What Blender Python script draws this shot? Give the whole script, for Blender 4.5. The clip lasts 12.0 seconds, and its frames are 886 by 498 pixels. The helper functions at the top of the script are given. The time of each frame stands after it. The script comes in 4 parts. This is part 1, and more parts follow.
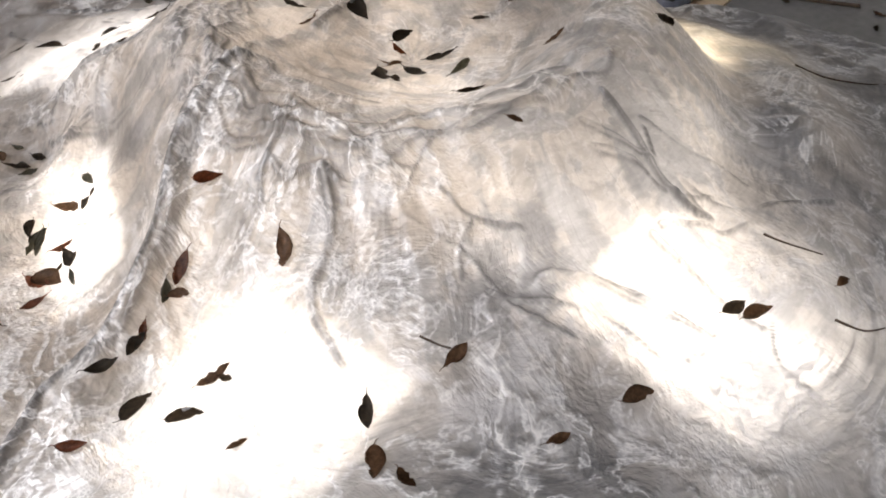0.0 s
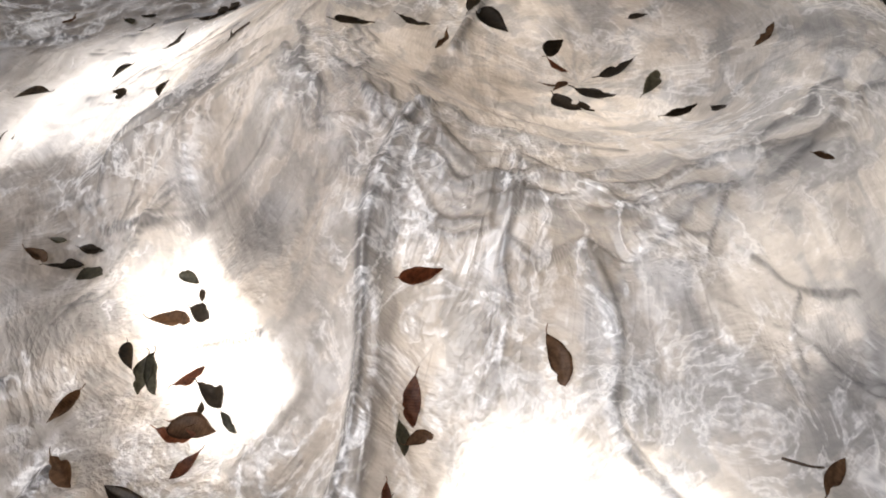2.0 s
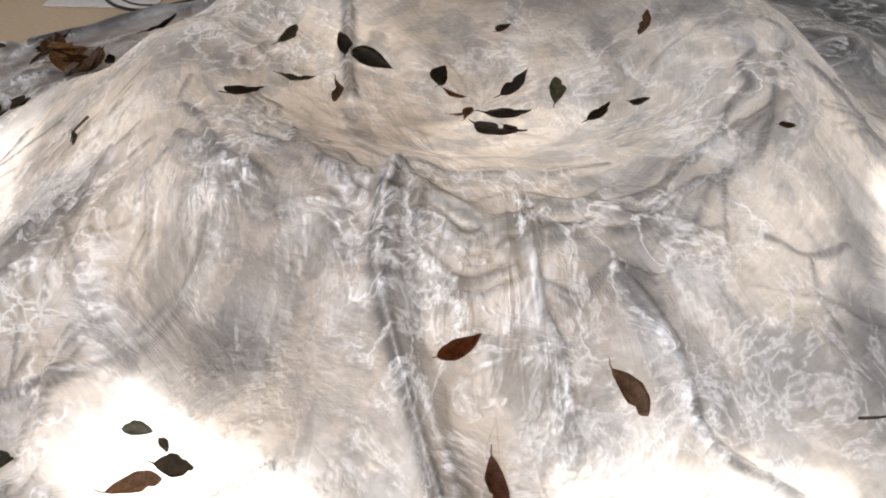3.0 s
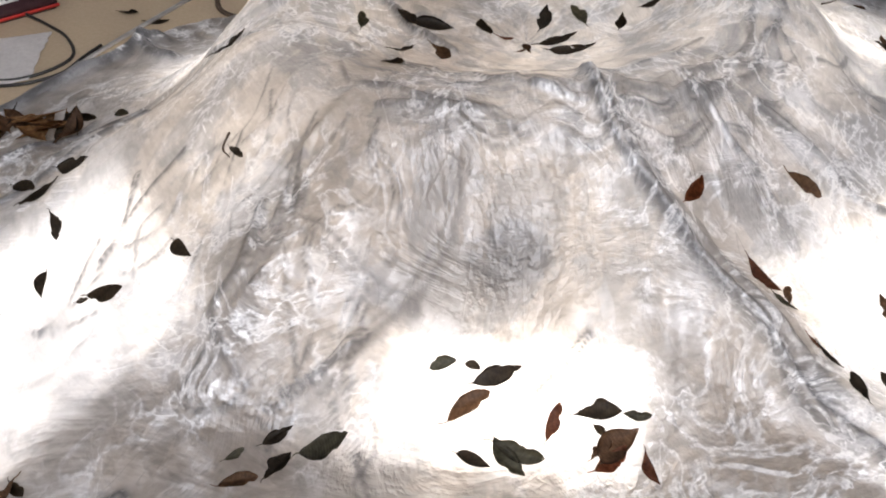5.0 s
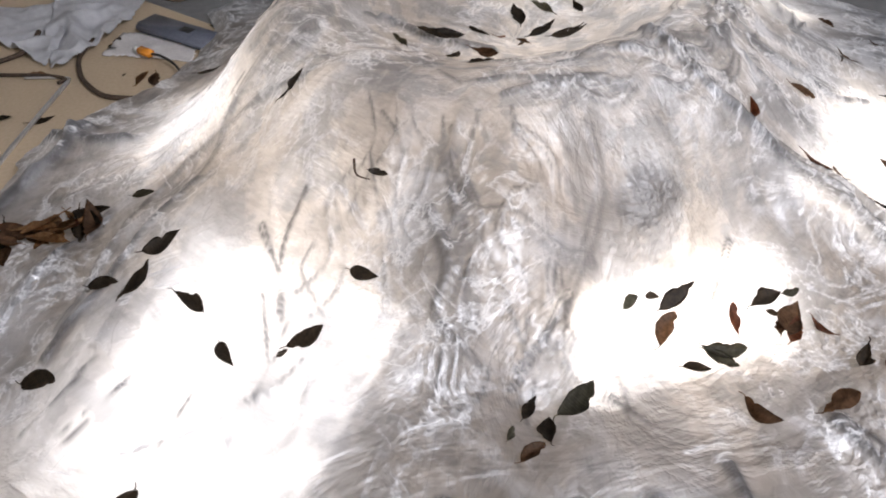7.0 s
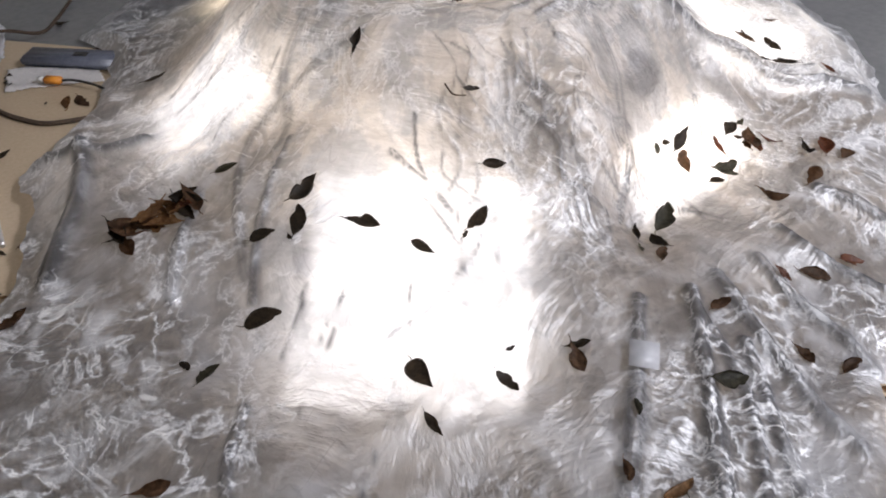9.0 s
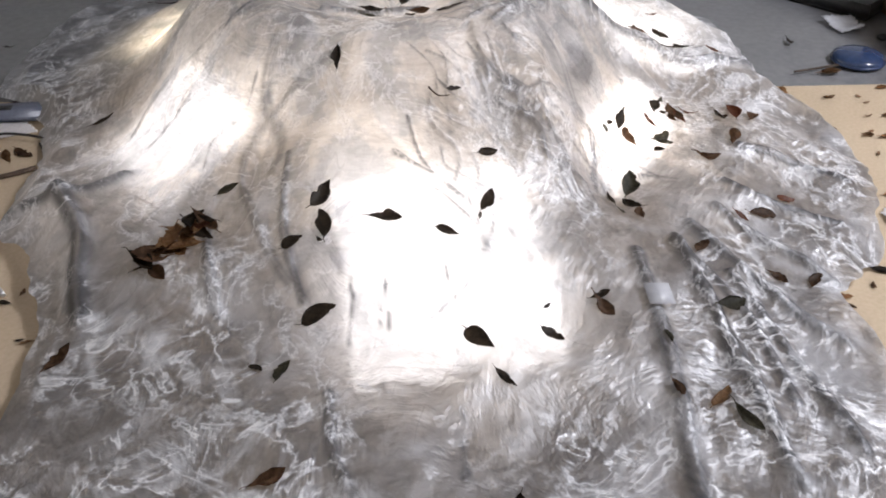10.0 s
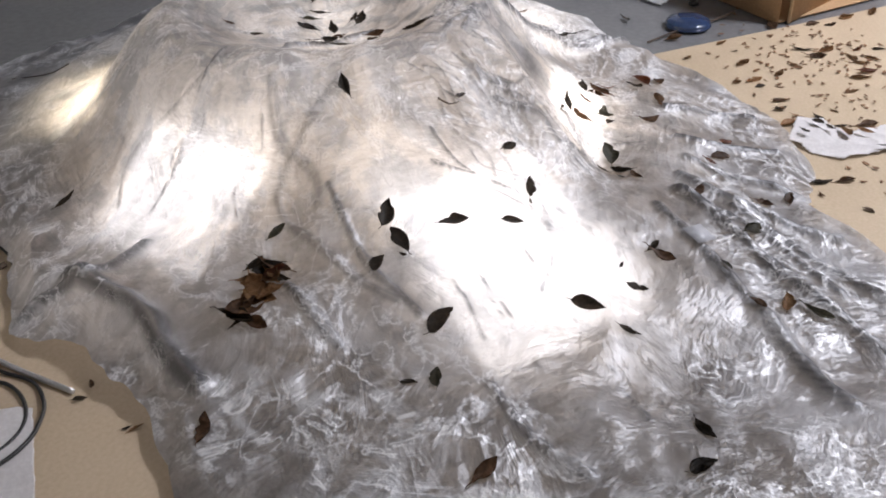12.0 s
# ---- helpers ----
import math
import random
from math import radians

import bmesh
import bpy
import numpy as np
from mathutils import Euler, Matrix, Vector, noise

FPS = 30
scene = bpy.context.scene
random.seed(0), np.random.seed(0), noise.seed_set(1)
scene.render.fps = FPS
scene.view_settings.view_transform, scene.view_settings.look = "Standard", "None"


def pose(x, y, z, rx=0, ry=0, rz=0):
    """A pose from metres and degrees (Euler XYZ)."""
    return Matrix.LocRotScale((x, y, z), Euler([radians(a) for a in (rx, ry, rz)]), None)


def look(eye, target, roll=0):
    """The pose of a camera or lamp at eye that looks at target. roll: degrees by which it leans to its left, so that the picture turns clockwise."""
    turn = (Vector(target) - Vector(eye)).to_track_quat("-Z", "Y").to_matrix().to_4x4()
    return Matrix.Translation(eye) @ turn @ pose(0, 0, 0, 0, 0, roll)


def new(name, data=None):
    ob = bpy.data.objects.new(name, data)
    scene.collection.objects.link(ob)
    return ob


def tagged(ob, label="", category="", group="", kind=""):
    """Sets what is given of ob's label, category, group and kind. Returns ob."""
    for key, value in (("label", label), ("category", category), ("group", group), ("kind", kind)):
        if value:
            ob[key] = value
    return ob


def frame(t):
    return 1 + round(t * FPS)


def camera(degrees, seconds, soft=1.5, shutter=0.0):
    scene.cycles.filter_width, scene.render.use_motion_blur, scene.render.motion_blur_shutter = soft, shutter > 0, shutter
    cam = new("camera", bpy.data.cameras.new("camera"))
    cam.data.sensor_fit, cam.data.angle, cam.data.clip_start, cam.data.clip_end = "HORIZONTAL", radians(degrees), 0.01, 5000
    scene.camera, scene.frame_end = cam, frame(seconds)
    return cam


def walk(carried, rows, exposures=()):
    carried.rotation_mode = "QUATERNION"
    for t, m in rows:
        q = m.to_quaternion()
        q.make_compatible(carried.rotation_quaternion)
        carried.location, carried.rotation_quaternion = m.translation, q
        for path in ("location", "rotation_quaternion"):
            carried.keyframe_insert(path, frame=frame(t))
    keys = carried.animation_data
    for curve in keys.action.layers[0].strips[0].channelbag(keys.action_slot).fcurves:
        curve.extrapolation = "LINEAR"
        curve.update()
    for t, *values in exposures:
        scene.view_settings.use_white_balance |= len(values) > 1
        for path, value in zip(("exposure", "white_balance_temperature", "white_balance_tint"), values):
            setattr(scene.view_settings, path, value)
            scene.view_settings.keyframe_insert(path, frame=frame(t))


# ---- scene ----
cam = camera(49.5, 12.0, soft=1.9)

PATH = [
    (0, (1.098, -0.518, 0.844), (-0.333, 0.147, -0.386), -4.4),
    (0.5, (0.993, -0.555, 0.846), (-0.388, 0.2, -0.388), -4.1),
    (1, (0.873, -0.616, 0.837), (-0.439, 0.245, -0.403), -4.7),
    (1.5, (0.756, -0.682, 0.828), (-0.504, 0.216, -0.439), -4.1),
    (2, (0.631, -0.715, 0.812), (-0.581, 0.173, -0.508), -4.7),
    (2.5, (0.492, -0.762, 0.808), (-0.573, 0.276, -0.529), -3.7),
    (2.7, (0.43, -0.792, 0.805), (-0.487, 0.386, -0.526), -3.0),
    (4.3, (0.018, -1.001, 0.822), (-0.145, 0.484, -0.507), -2.9),
    (4.5, (-0.043, -1.05, 0.819), (-0.143, 0.453, -0.496), -2.3),
    (5, (-0.171, -1.137, 0.834), (-0.142, 0.378, -0.471), -2.4),
    (5.5, (-0.293, -1.103, 0.821), (-0.105, 0.461, -0.411), -7.8),
    (6, (-0.402, -1.079, 0.815), (-0.01, 0.421, -0.449), -4.2),
    (6.5, (-0.586, -1.1, 0.827), (0.036, 0.321, -0.436), -3.0),
    (7, (-0.729, -1.103, 0.829), (0.009, 0.297, -0.394), -1.9),
    (7.5, (-0.909, -1.067, 0.843), (0.008, 0.24, -0.362), -2.1),
    (7.7, (-0.977, -1.069, 0.85), (-0.003, 0.202, -0.347), -0.9),
    (9.3, (-1.474, -0.881, 0.873), (-0.088, -0.053, -0.308), -0.9),
    (9.5, (-1.538, -0.838, 0.878), (-0.099, -0.078, -0.284), -0.9),
    (10, (-1.645, -0.753, 0.883), (-0.111, -0.157, -0.253), -0.2),
    (10.5, (-1.678, -0.603, 0.87), (-0.046, -0.278, -0.24), -0.3),
    (11, (-1.716, -0.481, 0.881), (-0.068, -0.249, -0.228), -0.5),
    (11.5, (-1.782, -0.336, 0.894), (-0.112, -0.236, -0.202), -2.5),
    (12, (-1.837, -0.247, 0.906), (-0.166, -0.241, -0.193), -1.5),
]
walk(cam, [(t, look(eye, target, roll)) for t, eye, target, roll in PATH], ((0, 0.08, 6720, 14), (2.7, 0.02, 6680, 13), (5, 0.04, 6450, 14), (8, 0.05, 6320, 15), (9.5, 0.06, 6300, 15), (10.5, 0.2, 6300, 15), (11.5, 0.1, 6280, 16), (12, 0.05, 6280, 16)))

# light of the room: a faint world glow and an added, unseen ceiling lamp
world = bpy.data.worlds.new("world")
scene.world = world
world.use_nodes = True
world.node_tree.nodes["Background"].inputs[0].default_value = (0.75, 0.82, 1, 1)
world.node_tree.nodes["Background"].inputs[1].default_value = 0.02
scene.view_settings.exposure = 0.0


def area_lamp(name, m, sx, sy, watts, colour):
    data = bpy.data.lights.new(name, "AREA")
    data.shape, data.size, data.size_y, data.energy, data.color = "RECTANGLE", sx, sy, watts, colour
    ob = new(name, data)
    ob.matrix_world = m
    return ob


CEILING = 2.6
LAMP_X, LAMP_Y = 0.1, -2.45
area_lamp("added_room_light", pose(LAMP_X, LAMP_Y, CEILING - 0.09), 0.5, 0.5, 88, (0.95, 0.965, 1.0))


# ---- materials ----
def material(name):
    mat = bpy.data.materials.new(name)
    mat.use_nodes = True
    nodes, links = mat.node_tree.nodes, mat.node_tree.links
    nodes.clear()
    out = nodes.new("ShaderNodeOutputMaterial")

    def node(kind, inputs=(), **settings):
        n = nodes.new("ShaderNode" + kind)
        for key, value in settings.items():
            setattr(n, key, value)
        for key, value in dict(inputs).items():
            if isinstance(value, bpy.types.NodeSocket):
                links.new(value, n.inputs[key])
            else:
                n.inputs[key].default_value = value
        return n

    return mat, node, links, out


def ramp(node, fac, stops):
    n = node("ValToRGB", {"Fac": fac})
    el = n.color_ramp.elements
    while len(el) < len(stops):
        el.new(0.5)
    for e, (p, c) in zip(el, stops):
        e.position, e.color = p, (*c, 1) if len(c) == 3 else c
    return n.outputs["Color"]


def surface(name, low, high, rough=0.6, scale=8.0, bump=0.2, grain=90.0, metal=0.0, distance=0.002, through_light=0.0, spec=0.5):
    """A plain surface with stains at one scale and grain at another."""
    mat, node, links, out = material(name)
    where = node("TexCoord").outputs["Object"]
    stain = node("TexNoise", {"Vector": where, "Scale": scale, "Detail": 5.0, "Roughness": 0.6})
    fine = node("TexNoise", {"Vector": where, "Scale": grain, "Detail": 3.0})
    both = node("Math", {0: stain.outputs[0], 1: fine.outputs[0]}, operation="ADD")
    half = node("Math", {0: both.outputs[0], 1: 0.5}, operation="MULTIPLY")
    colour = ramp(node, half.outputs[0], [(0.36, low), (0.64, high)])
    hollow = node("Bump", {"Height": half.outputs[0], "Strength": bump, "Distance": distance})
    bsdf = node("BsdfPrincipled", {"Base Color": colour, "Roughness": rough, "Metallic": metal, "Normal": hollow.outputs[0], "Specular IOR Level": spec})
    last = bsdf.outputs[0]
    if through_light:
        thin = node("BsdfTranslucent", {"Color": colour, "Normal": hollow.outputs[0]})
        last = node("MixShader", {0: through_light, 1: last, 2: thin.outputs[0]}).outputs[0]
    links.new(last, out.inputs[0])
    return mat


def gauze():
    """Sheer crinkled white cloth: lets light through, a little see-through; where it is creased it lies double and
    whiter, with glints painted white and a silky sheen.
    """
    mat, node, links, out = material("sheer_white_cloth")
    where = node("TexCoord").outputs["Object"]
    flow = node("Attribute", attribute_name="flow").outputs["Vector"]
    fold_shade = node("Attribute", attribute_name="fold_shade").outputs["Fac"]
    skirt = node("Attribute", attribute_name="skirt").outputs["Fac"]

    def math_node(op, a, c):
        return node("Math", {0: a, 1: c}, operation=op, use_clamp=False).outputs[0]

    def stretch(value, a, c, d=0.0, e=1.0):
        return node("MapRange", {"Value": value, 1: a, 2: c, 3: d, 4: e}, interpolation_type="SMOOTHSTEP").outputs[0]

    def creases(vector, scale, twist, detail, rough=0.55):
        """Distance from the winding lines where a noise crosses its middle."""
        n = node("TexNoise", {"Vector": vector, "Scale": scale, "Detail": detail, "Roughness": rough, "Distortion": twist}).outputs[0]
        return math_node("ABSOLUTE", math_node("SUBTRACT", n, 0.5), 0.0)

    rim_band = node("Attribute", attribute_name="rim_band").outputs["Fac"]
    lively = math_node("SUBTRACT", 1.0, math_node("MULTIPLY", node("Attribute", attribute_name="calm").outputs["Fac"], 0.85))

    def mixed(*values):
        last = values[0]
        for v in values[1:]:
            last = math_node("MAXIMUM", last, v)
        return last

    def times(*values):
        last = values[0]
        for v in values[1:]:
            last = math_node("MULTIPLY", last, v)
        return last

    slope = math_node("SUBTRACT", 1.0, skirt)
    cloud = node("TexNoise", {"Vector": where, "Scale": 4.0, "Detail": 3.0, "Roughness": 0.55}).outputs[0]
    cloud2 = node("TexNoise", {"Vector": where, "Scale": 13.0, "Detail": 4.0, "Roughness": 0.6, "Distortion": 0.8}).outputs[0]
    lines = node("TexNoise", {"Vector": flow, "Scale": 3.6, "Detail": 2.0, "Roughness": 0.5, "Distortion": 0.4}).outputs[0]
    fine = node("TexNoise", {"Vector": where, "Scale": 210.0, "Detail": 2.0, "Roughness": 0.6}).outputs[0]
    # the weave shows as short threads across the slope
    across = node("Mapping", {"Vector": flow, "Scale": (7.0, 7.0, 150.0)}).outputs[0]
    weave = node("TexNoise", {"Vector": across, "Scale": 1.0, "Detail": 2.0, "Roughness": 0.6}).outputs[0]
    c1, c2, c3 = creases(where, 2.5, 1.3, 5.5, 0.6), creases(where, 6.0, 1.0, 5.0, 0.6), creases(where, 15.0, 0.7, 4.5, 0.62)
    drag = creases(flow, 4.0, 0.9, 2.0)
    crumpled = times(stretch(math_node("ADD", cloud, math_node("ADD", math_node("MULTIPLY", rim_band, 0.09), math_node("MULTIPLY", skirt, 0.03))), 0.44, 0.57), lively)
    # glints along the creases, put into the colour as white lines
    glint_vein = times(stretch(c1, 0.0, 0.014, 0.9, 0.0), stretch(cloud2, 0.46, 0.58), lively)
    glint_vein = mixed(glint_vein, times(stretch(c2, 0.0, 0.022, 1.0, 0.0), crumpled, stretch(cloud2, 0.42, 0.54)))
    glint_vein = mixed(glint_vein, times(stretch(c3, 0.0, 0.050, 0.9, 0.0), crumpled, stretch(fine, 0.35, 0.6, 0.5, 1.0)))
    # second layer of cloth in long patches with frayed borders
    swirl = node("TexNoise", {"Vector": where, "Scale": 7.0, "Detail": 4.0, "Roughness": 0.6}).outputs["Color"]
    long_way = node("Mapping", {"Vector": flow, "Scale": (1.0, 1.0, 3.4)}).outputs[0]
    shifted = node("VectorMath", {0: swirl, 1: (0.9, 0.9, 0.9), 2: long_way}, operation="MULTIPLY_ADD").outputs[0]
    patchy = node("TexNoise", {"Vector": shifted, "Scale": 2.0, "Detail": 7.0, "Roughness": 0.58, "Distortion": 0.3}).outputs[0]
    layer = stretch(patchy, 0.43, 0.54)
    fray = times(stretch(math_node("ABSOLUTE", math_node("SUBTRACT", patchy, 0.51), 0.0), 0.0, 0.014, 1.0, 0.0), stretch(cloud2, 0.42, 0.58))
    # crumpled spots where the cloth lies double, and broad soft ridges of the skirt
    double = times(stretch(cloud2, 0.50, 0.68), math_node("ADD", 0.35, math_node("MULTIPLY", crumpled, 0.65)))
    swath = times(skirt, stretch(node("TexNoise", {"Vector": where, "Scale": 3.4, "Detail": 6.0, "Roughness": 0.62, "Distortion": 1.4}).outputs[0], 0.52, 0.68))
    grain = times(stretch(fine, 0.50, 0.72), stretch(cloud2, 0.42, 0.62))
    white = mixed(glint_vein, times(fray, 0.5), times(double, 0.6), times(swath, 0.38), times(grain, 0.48))
    # relief: sharp creases on soft swells
    h = math_node("ADD", stretch(c1, 0.0, 0.09, 1.0, 0.0), math_node("MULTIPLY", stretch(c2, 0.0, 0.10, 1.0, 0.0), 0.6))
    h = math_node("ADD", h, times(stretch(c3, 0.0, 0.14, 1.0, 0.0), crumpled, 0.35))
    h = math_node("ADD", h, times(stretch(drag, 0.0, 0.05, 1.0, 0.0), slope, 0.08))
    h = math_node("ADD", h, times(weave, slope, 0.03))
    h = math_node("ADD", h, math_node("MULTIPLY", fine, 0.07))
    hollow = node("Bump", {"Height": h, "Strength": 0.5, "Distance": 0.005}).outputs[0]
    # light that comes through: less where the cloth is gathered or double; fold and rim shade painted in
    gather = times(mixed(stretch(lines, 0.38, 0.52, 0.84, 1.0), times(skirt, 0.95)), math_node("SUBTRACT", 1.0, math_node("MULTIPLY", fold_shade, 0.84)))
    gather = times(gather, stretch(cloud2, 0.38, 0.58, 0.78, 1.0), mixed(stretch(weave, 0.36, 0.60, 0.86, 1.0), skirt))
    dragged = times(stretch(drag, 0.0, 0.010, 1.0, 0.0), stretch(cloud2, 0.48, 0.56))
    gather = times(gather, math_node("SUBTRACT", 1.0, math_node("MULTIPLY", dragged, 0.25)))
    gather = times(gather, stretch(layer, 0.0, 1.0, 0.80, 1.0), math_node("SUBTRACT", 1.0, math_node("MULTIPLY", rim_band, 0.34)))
    warm = node("Mix", {"Factor": times(layer, math_node("SUBTRACT", 1.0, math_node("MULTIPLY", skirt, 0.7)))}, data_type="RGBA")
    warm.inputs[6].default_value, warm.inputs[7].default_value = (0.90, 0.90, 0.915, 1), (1.0, 0.955, 0.91, 1)
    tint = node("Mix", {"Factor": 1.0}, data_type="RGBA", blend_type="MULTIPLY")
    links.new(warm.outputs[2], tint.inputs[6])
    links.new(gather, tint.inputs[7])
    # grey cloth whitens to the painted glints
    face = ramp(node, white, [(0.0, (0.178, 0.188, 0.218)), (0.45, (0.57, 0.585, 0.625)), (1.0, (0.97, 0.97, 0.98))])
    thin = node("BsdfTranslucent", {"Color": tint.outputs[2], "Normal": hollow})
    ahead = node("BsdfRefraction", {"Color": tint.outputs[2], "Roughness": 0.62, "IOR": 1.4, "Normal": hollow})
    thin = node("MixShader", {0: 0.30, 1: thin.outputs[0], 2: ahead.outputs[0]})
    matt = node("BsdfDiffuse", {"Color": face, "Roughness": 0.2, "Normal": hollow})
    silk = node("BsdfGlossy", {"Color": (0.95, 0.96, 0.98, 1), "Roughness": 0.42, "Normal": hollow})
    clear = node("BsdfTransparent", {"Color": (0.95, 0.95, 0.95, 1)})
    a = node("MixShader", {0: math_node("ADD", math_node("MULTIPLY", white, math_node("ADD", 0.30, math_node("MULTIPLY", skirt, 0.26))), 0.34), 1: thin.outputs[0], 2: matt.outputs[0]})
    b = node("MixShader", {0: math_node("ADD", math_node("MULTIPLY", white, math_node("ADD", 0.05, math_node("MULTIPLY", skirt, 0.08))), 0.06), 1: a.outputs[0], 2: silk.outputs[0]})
    see = math_node("MULTIPLY", stretch(double, 0.0, 1.0, 0.06, 0.02), math_node("SUBTRACT", 1.0, glint_vein))
    c = node("MixShader", {0: see, 1: b.outputs[0], 2: clear.outputs[0]})
    links.new(c.outputs[0], out.inputs[0])
    return mat


def leaf_material(name, low, high):
    mat, node, links, out = material(name)
    where = node("TexCoord").outputs["Object"]
    one = node("ObjectInfo").outputs["Random"]
    blot = node("TexNoise", {"Vector": where, "Scale": 7.0, "Detail": 5.0, "Roughness": 0.7})
    ribs = node("TexWave", {"Vector": where, "Scale": 5.5, "Distortion": 2.0, "Detail": 2.0})
    colour = ramp(node, blot.outputs[0], [(0.32, low), (0.68, high)])
    vary = node("MapRange", {"Value": one, 3: 0.65, 4: 1.35})
    hsv = node("HueSaturation", {"Color": colour, "Value": vary.outputs[0]})
    hollow = node("Bump", {"Height": ribs.outputs[0], "Strength": 0.12, "Distance": 0.02})
    bsdf = node("BsdfPrincipled", {"Base Color": hsv.outputs[0], "Roughness": 0.5, "Normal": hollow.outputs[0]})
    thin = node("BsdfTranslucent", {"Color": hsv.outputs[0]})
    last = node("MixShader", {0: 0.46, 1: bsdf.outputs[0], 2: thin.outputs[0]})
    links.new(last.outputs[0], out.inputs[0])
    return mat


CLOTH = gauze()
GREY_FLOOR = surface("grey_floor_tile", (0.13, 0.133, 0.14), (0.19, 0.193, 0.20), 0.35, 3.0, 0.08, 60)
BOARD = surface("beige_board", (0.47, 0.37, 0.25), (0.56, 0.45, 0.32), 0.5, 2.2, 0.1, 150)
PLASTER = surface("white_wall_paint", (0.66, 0.65, 0.62), (0.74, 0.73, 0.70), 0.8, 2.0, 0.1, 200)
CARD = surface("corrugated_cardboard", (0.36, 0.22, 0.11), (0.46, 0.29, 0.15), 0.75, 5.0, 0.2, 120)
TISSUE = surface("white_tissue", (0.70, 0.68, 0.68), (0.84, 0.82, 0.82), 0.9, 14.0, 0.35, 160, through_light=0.25)
FILM = surface("white_plastic_film", (0.54, 0.55, 0.59), (0.74, 0.75, 0.79), 0.3, 12.0, 0.3, 60, through_light=0.3)
BLUE = surface("dark_blue_glaze", (0.018, 0.035, 0.085), (0.03, 0.055, 0.13), 0.12, 9.0, 0.02, 70)
BLACK = surface("black_rubber", (0.012, 0.012, 0.013), (0.03, 0.029, 0.028), 0.45, 20.0, 0.1, 200)
VINE = surface("brown_bark", (0.035, 0.022, 0.015), (0.09, 0.06, 0.04), 0.8, 30.0, 0.5, 200)
STEEL = surface("dull_aluminium", (0.55, 0.55, 0.56), (0.7, 0.7, 0.71), 0.35, 25.0, 0.1, 180, metal=0.8)
ORANGE = surface("orange_plastic", (0.75, 0.26, 0.02), (0.85, 0.34, 0.04), 0.4, 30.0, 0.05, 200)
WHITE = surface("white_plastic", (0.72, 0.72, 0.70), (0.82, 0.82, 0.8), 0.4, 20.0, 0.05, 200)
MAROON = surface("dark_maroon_plastic", (0.03, 0.012, 0.016), (0.055, 0.02, 0.026), 0.4, 15.0, 0.05, 200)
RED = surface("red_plastic", (0.45, 0.03, 0.03), (0.6, 0.05, 0.04), 0.4, 20.0, 0.05, 200)
GREYBLUE = surface("grey_blue_plastic", (0.09, 0.10, 0.14), (0.14, 0.155, 0.20), 0.35, 12.0, 0.1, 120)
LEAF = {
    "d": leaf_material("dark_leaf", (0.020, 0.016, 0.011), (0.070, 0.050, 0.033)),
    "b": leaf_material("brown_leaf", (0.060, 0.033, 0.017), (0.19, 0.105, 0.058)),
    "r": leaf_material("reddish_leaf", (0.075, 0.024, 0.010), (0.24, 0.088, 0.045)),
    "g": leaf_material("olive_leaf", (0.045, 0.040, 0.026), (0.13, 0.12, 0.080)),
    "o": leaf_material("tan_leaf", (0.14, 0.070, 0.025), (0.40, 0.23, 0.11)),
}


LEAF_BITS = surface("leaf_crumb", (0.10, 0.05, 0.025), (0.30, 0.16, 0.08), 0.7, 14.0, 0.2, 90)


# ---- mesh helpers ----
def finish(bm, name, mat, smooth=True):
    bmesh.ops.recalc_face_normals(bm, faces=bm.faces)
    me = bpy.data.meshes.new(name)
    bm.to_mesh(me)
    bm.free()
    me.materials.append(mat)
    if smooth:
        me.polygons.foreach_set("use_smooth", [True] * len(me.polygons))
    return me


def thing(name, label, category, kind="", group="", at=None):
    ob = tagged(new(name), label, category, group, kind)
    if at is not None:
        ob.matrix_world = at
    return ob


def part(name, bm, mat, parent, label="", smooth=True):
    ob = new(name, finish(bm, name, mat, smooth))
    ob.parent = parent
    return tagged(ob, label)


def box(x0, y0, z0, x1, y1, z1, bevel=0.0, segments=2):
    bm = bmesh.new()
    bmesh.ops.create_cube(bm, size=1)
    for v in bm.verts:
        v.co = ((x0 + x1) / 2 + v.co.x * (x1 - x0), (y0 + y1) / 2 + v.co.y * (y1 - y0), (z0 + z1) / 2 + v.co.z * (z1 - z0))
    if bevel:
        bmesh.ops.bevel(bm, geom=bm.edges[:], offset=bevel, segments=segments, affect="EDGES")
    return bm


def tube(points, radius, sides=8, taper=1.0, wobble=0.0):
    """A round rod along a smooth line through the points."""
    pts = [Vector(p) for p in points]
    line = []
    for i in range(len(pts) - 1):
        a, b, c, d = pts[max(i - 1, 0)], pts[i], pts[i + 1], pts[min(i + 2, len(pts) - 1)]
        for k in range(8):
            t = k / 8
            line.append(0.5 * (2 * b + (c - a) * t + (2 * a - 5 * b + 4 * c - d) * t * t + (3 * b - a - 3 * c + d) * t ** 3))
    line.append(pts[-1])
    bm, rings = bmesh.new(), []
    for i, p in enumerate(line):
        way = (line[min(i + 1, len(line) - 1)] - line[max(i - 1, 0)]).normalized()
        side = way.cross(Vector((0, 0, 1)))
        side = side.normalized() if side.length > 1e-3 else Vector((1, 0, 0))
        up = side.cross(way)
        r = radius * (1 + (taper - 1) * i / (len(line) - 1)) * (1 + wobble * noise.noise(p * 60))
        rings.append([bm.verts.new(p + r * (math.cos(a) * side + math.sin(a) * up)) for a in (k * math.tau / sides for k in range(sides))])
    for a, b in zip(rings, rings[1:]):
        for k in range(sides):
            bm.faces.new((a[k], a[(k + 1) % sides], b[(k + 1) % sides], b[k]))
    bm.faces.new(rings[0])
    bm.faces.new(rings[-1])
    return bm


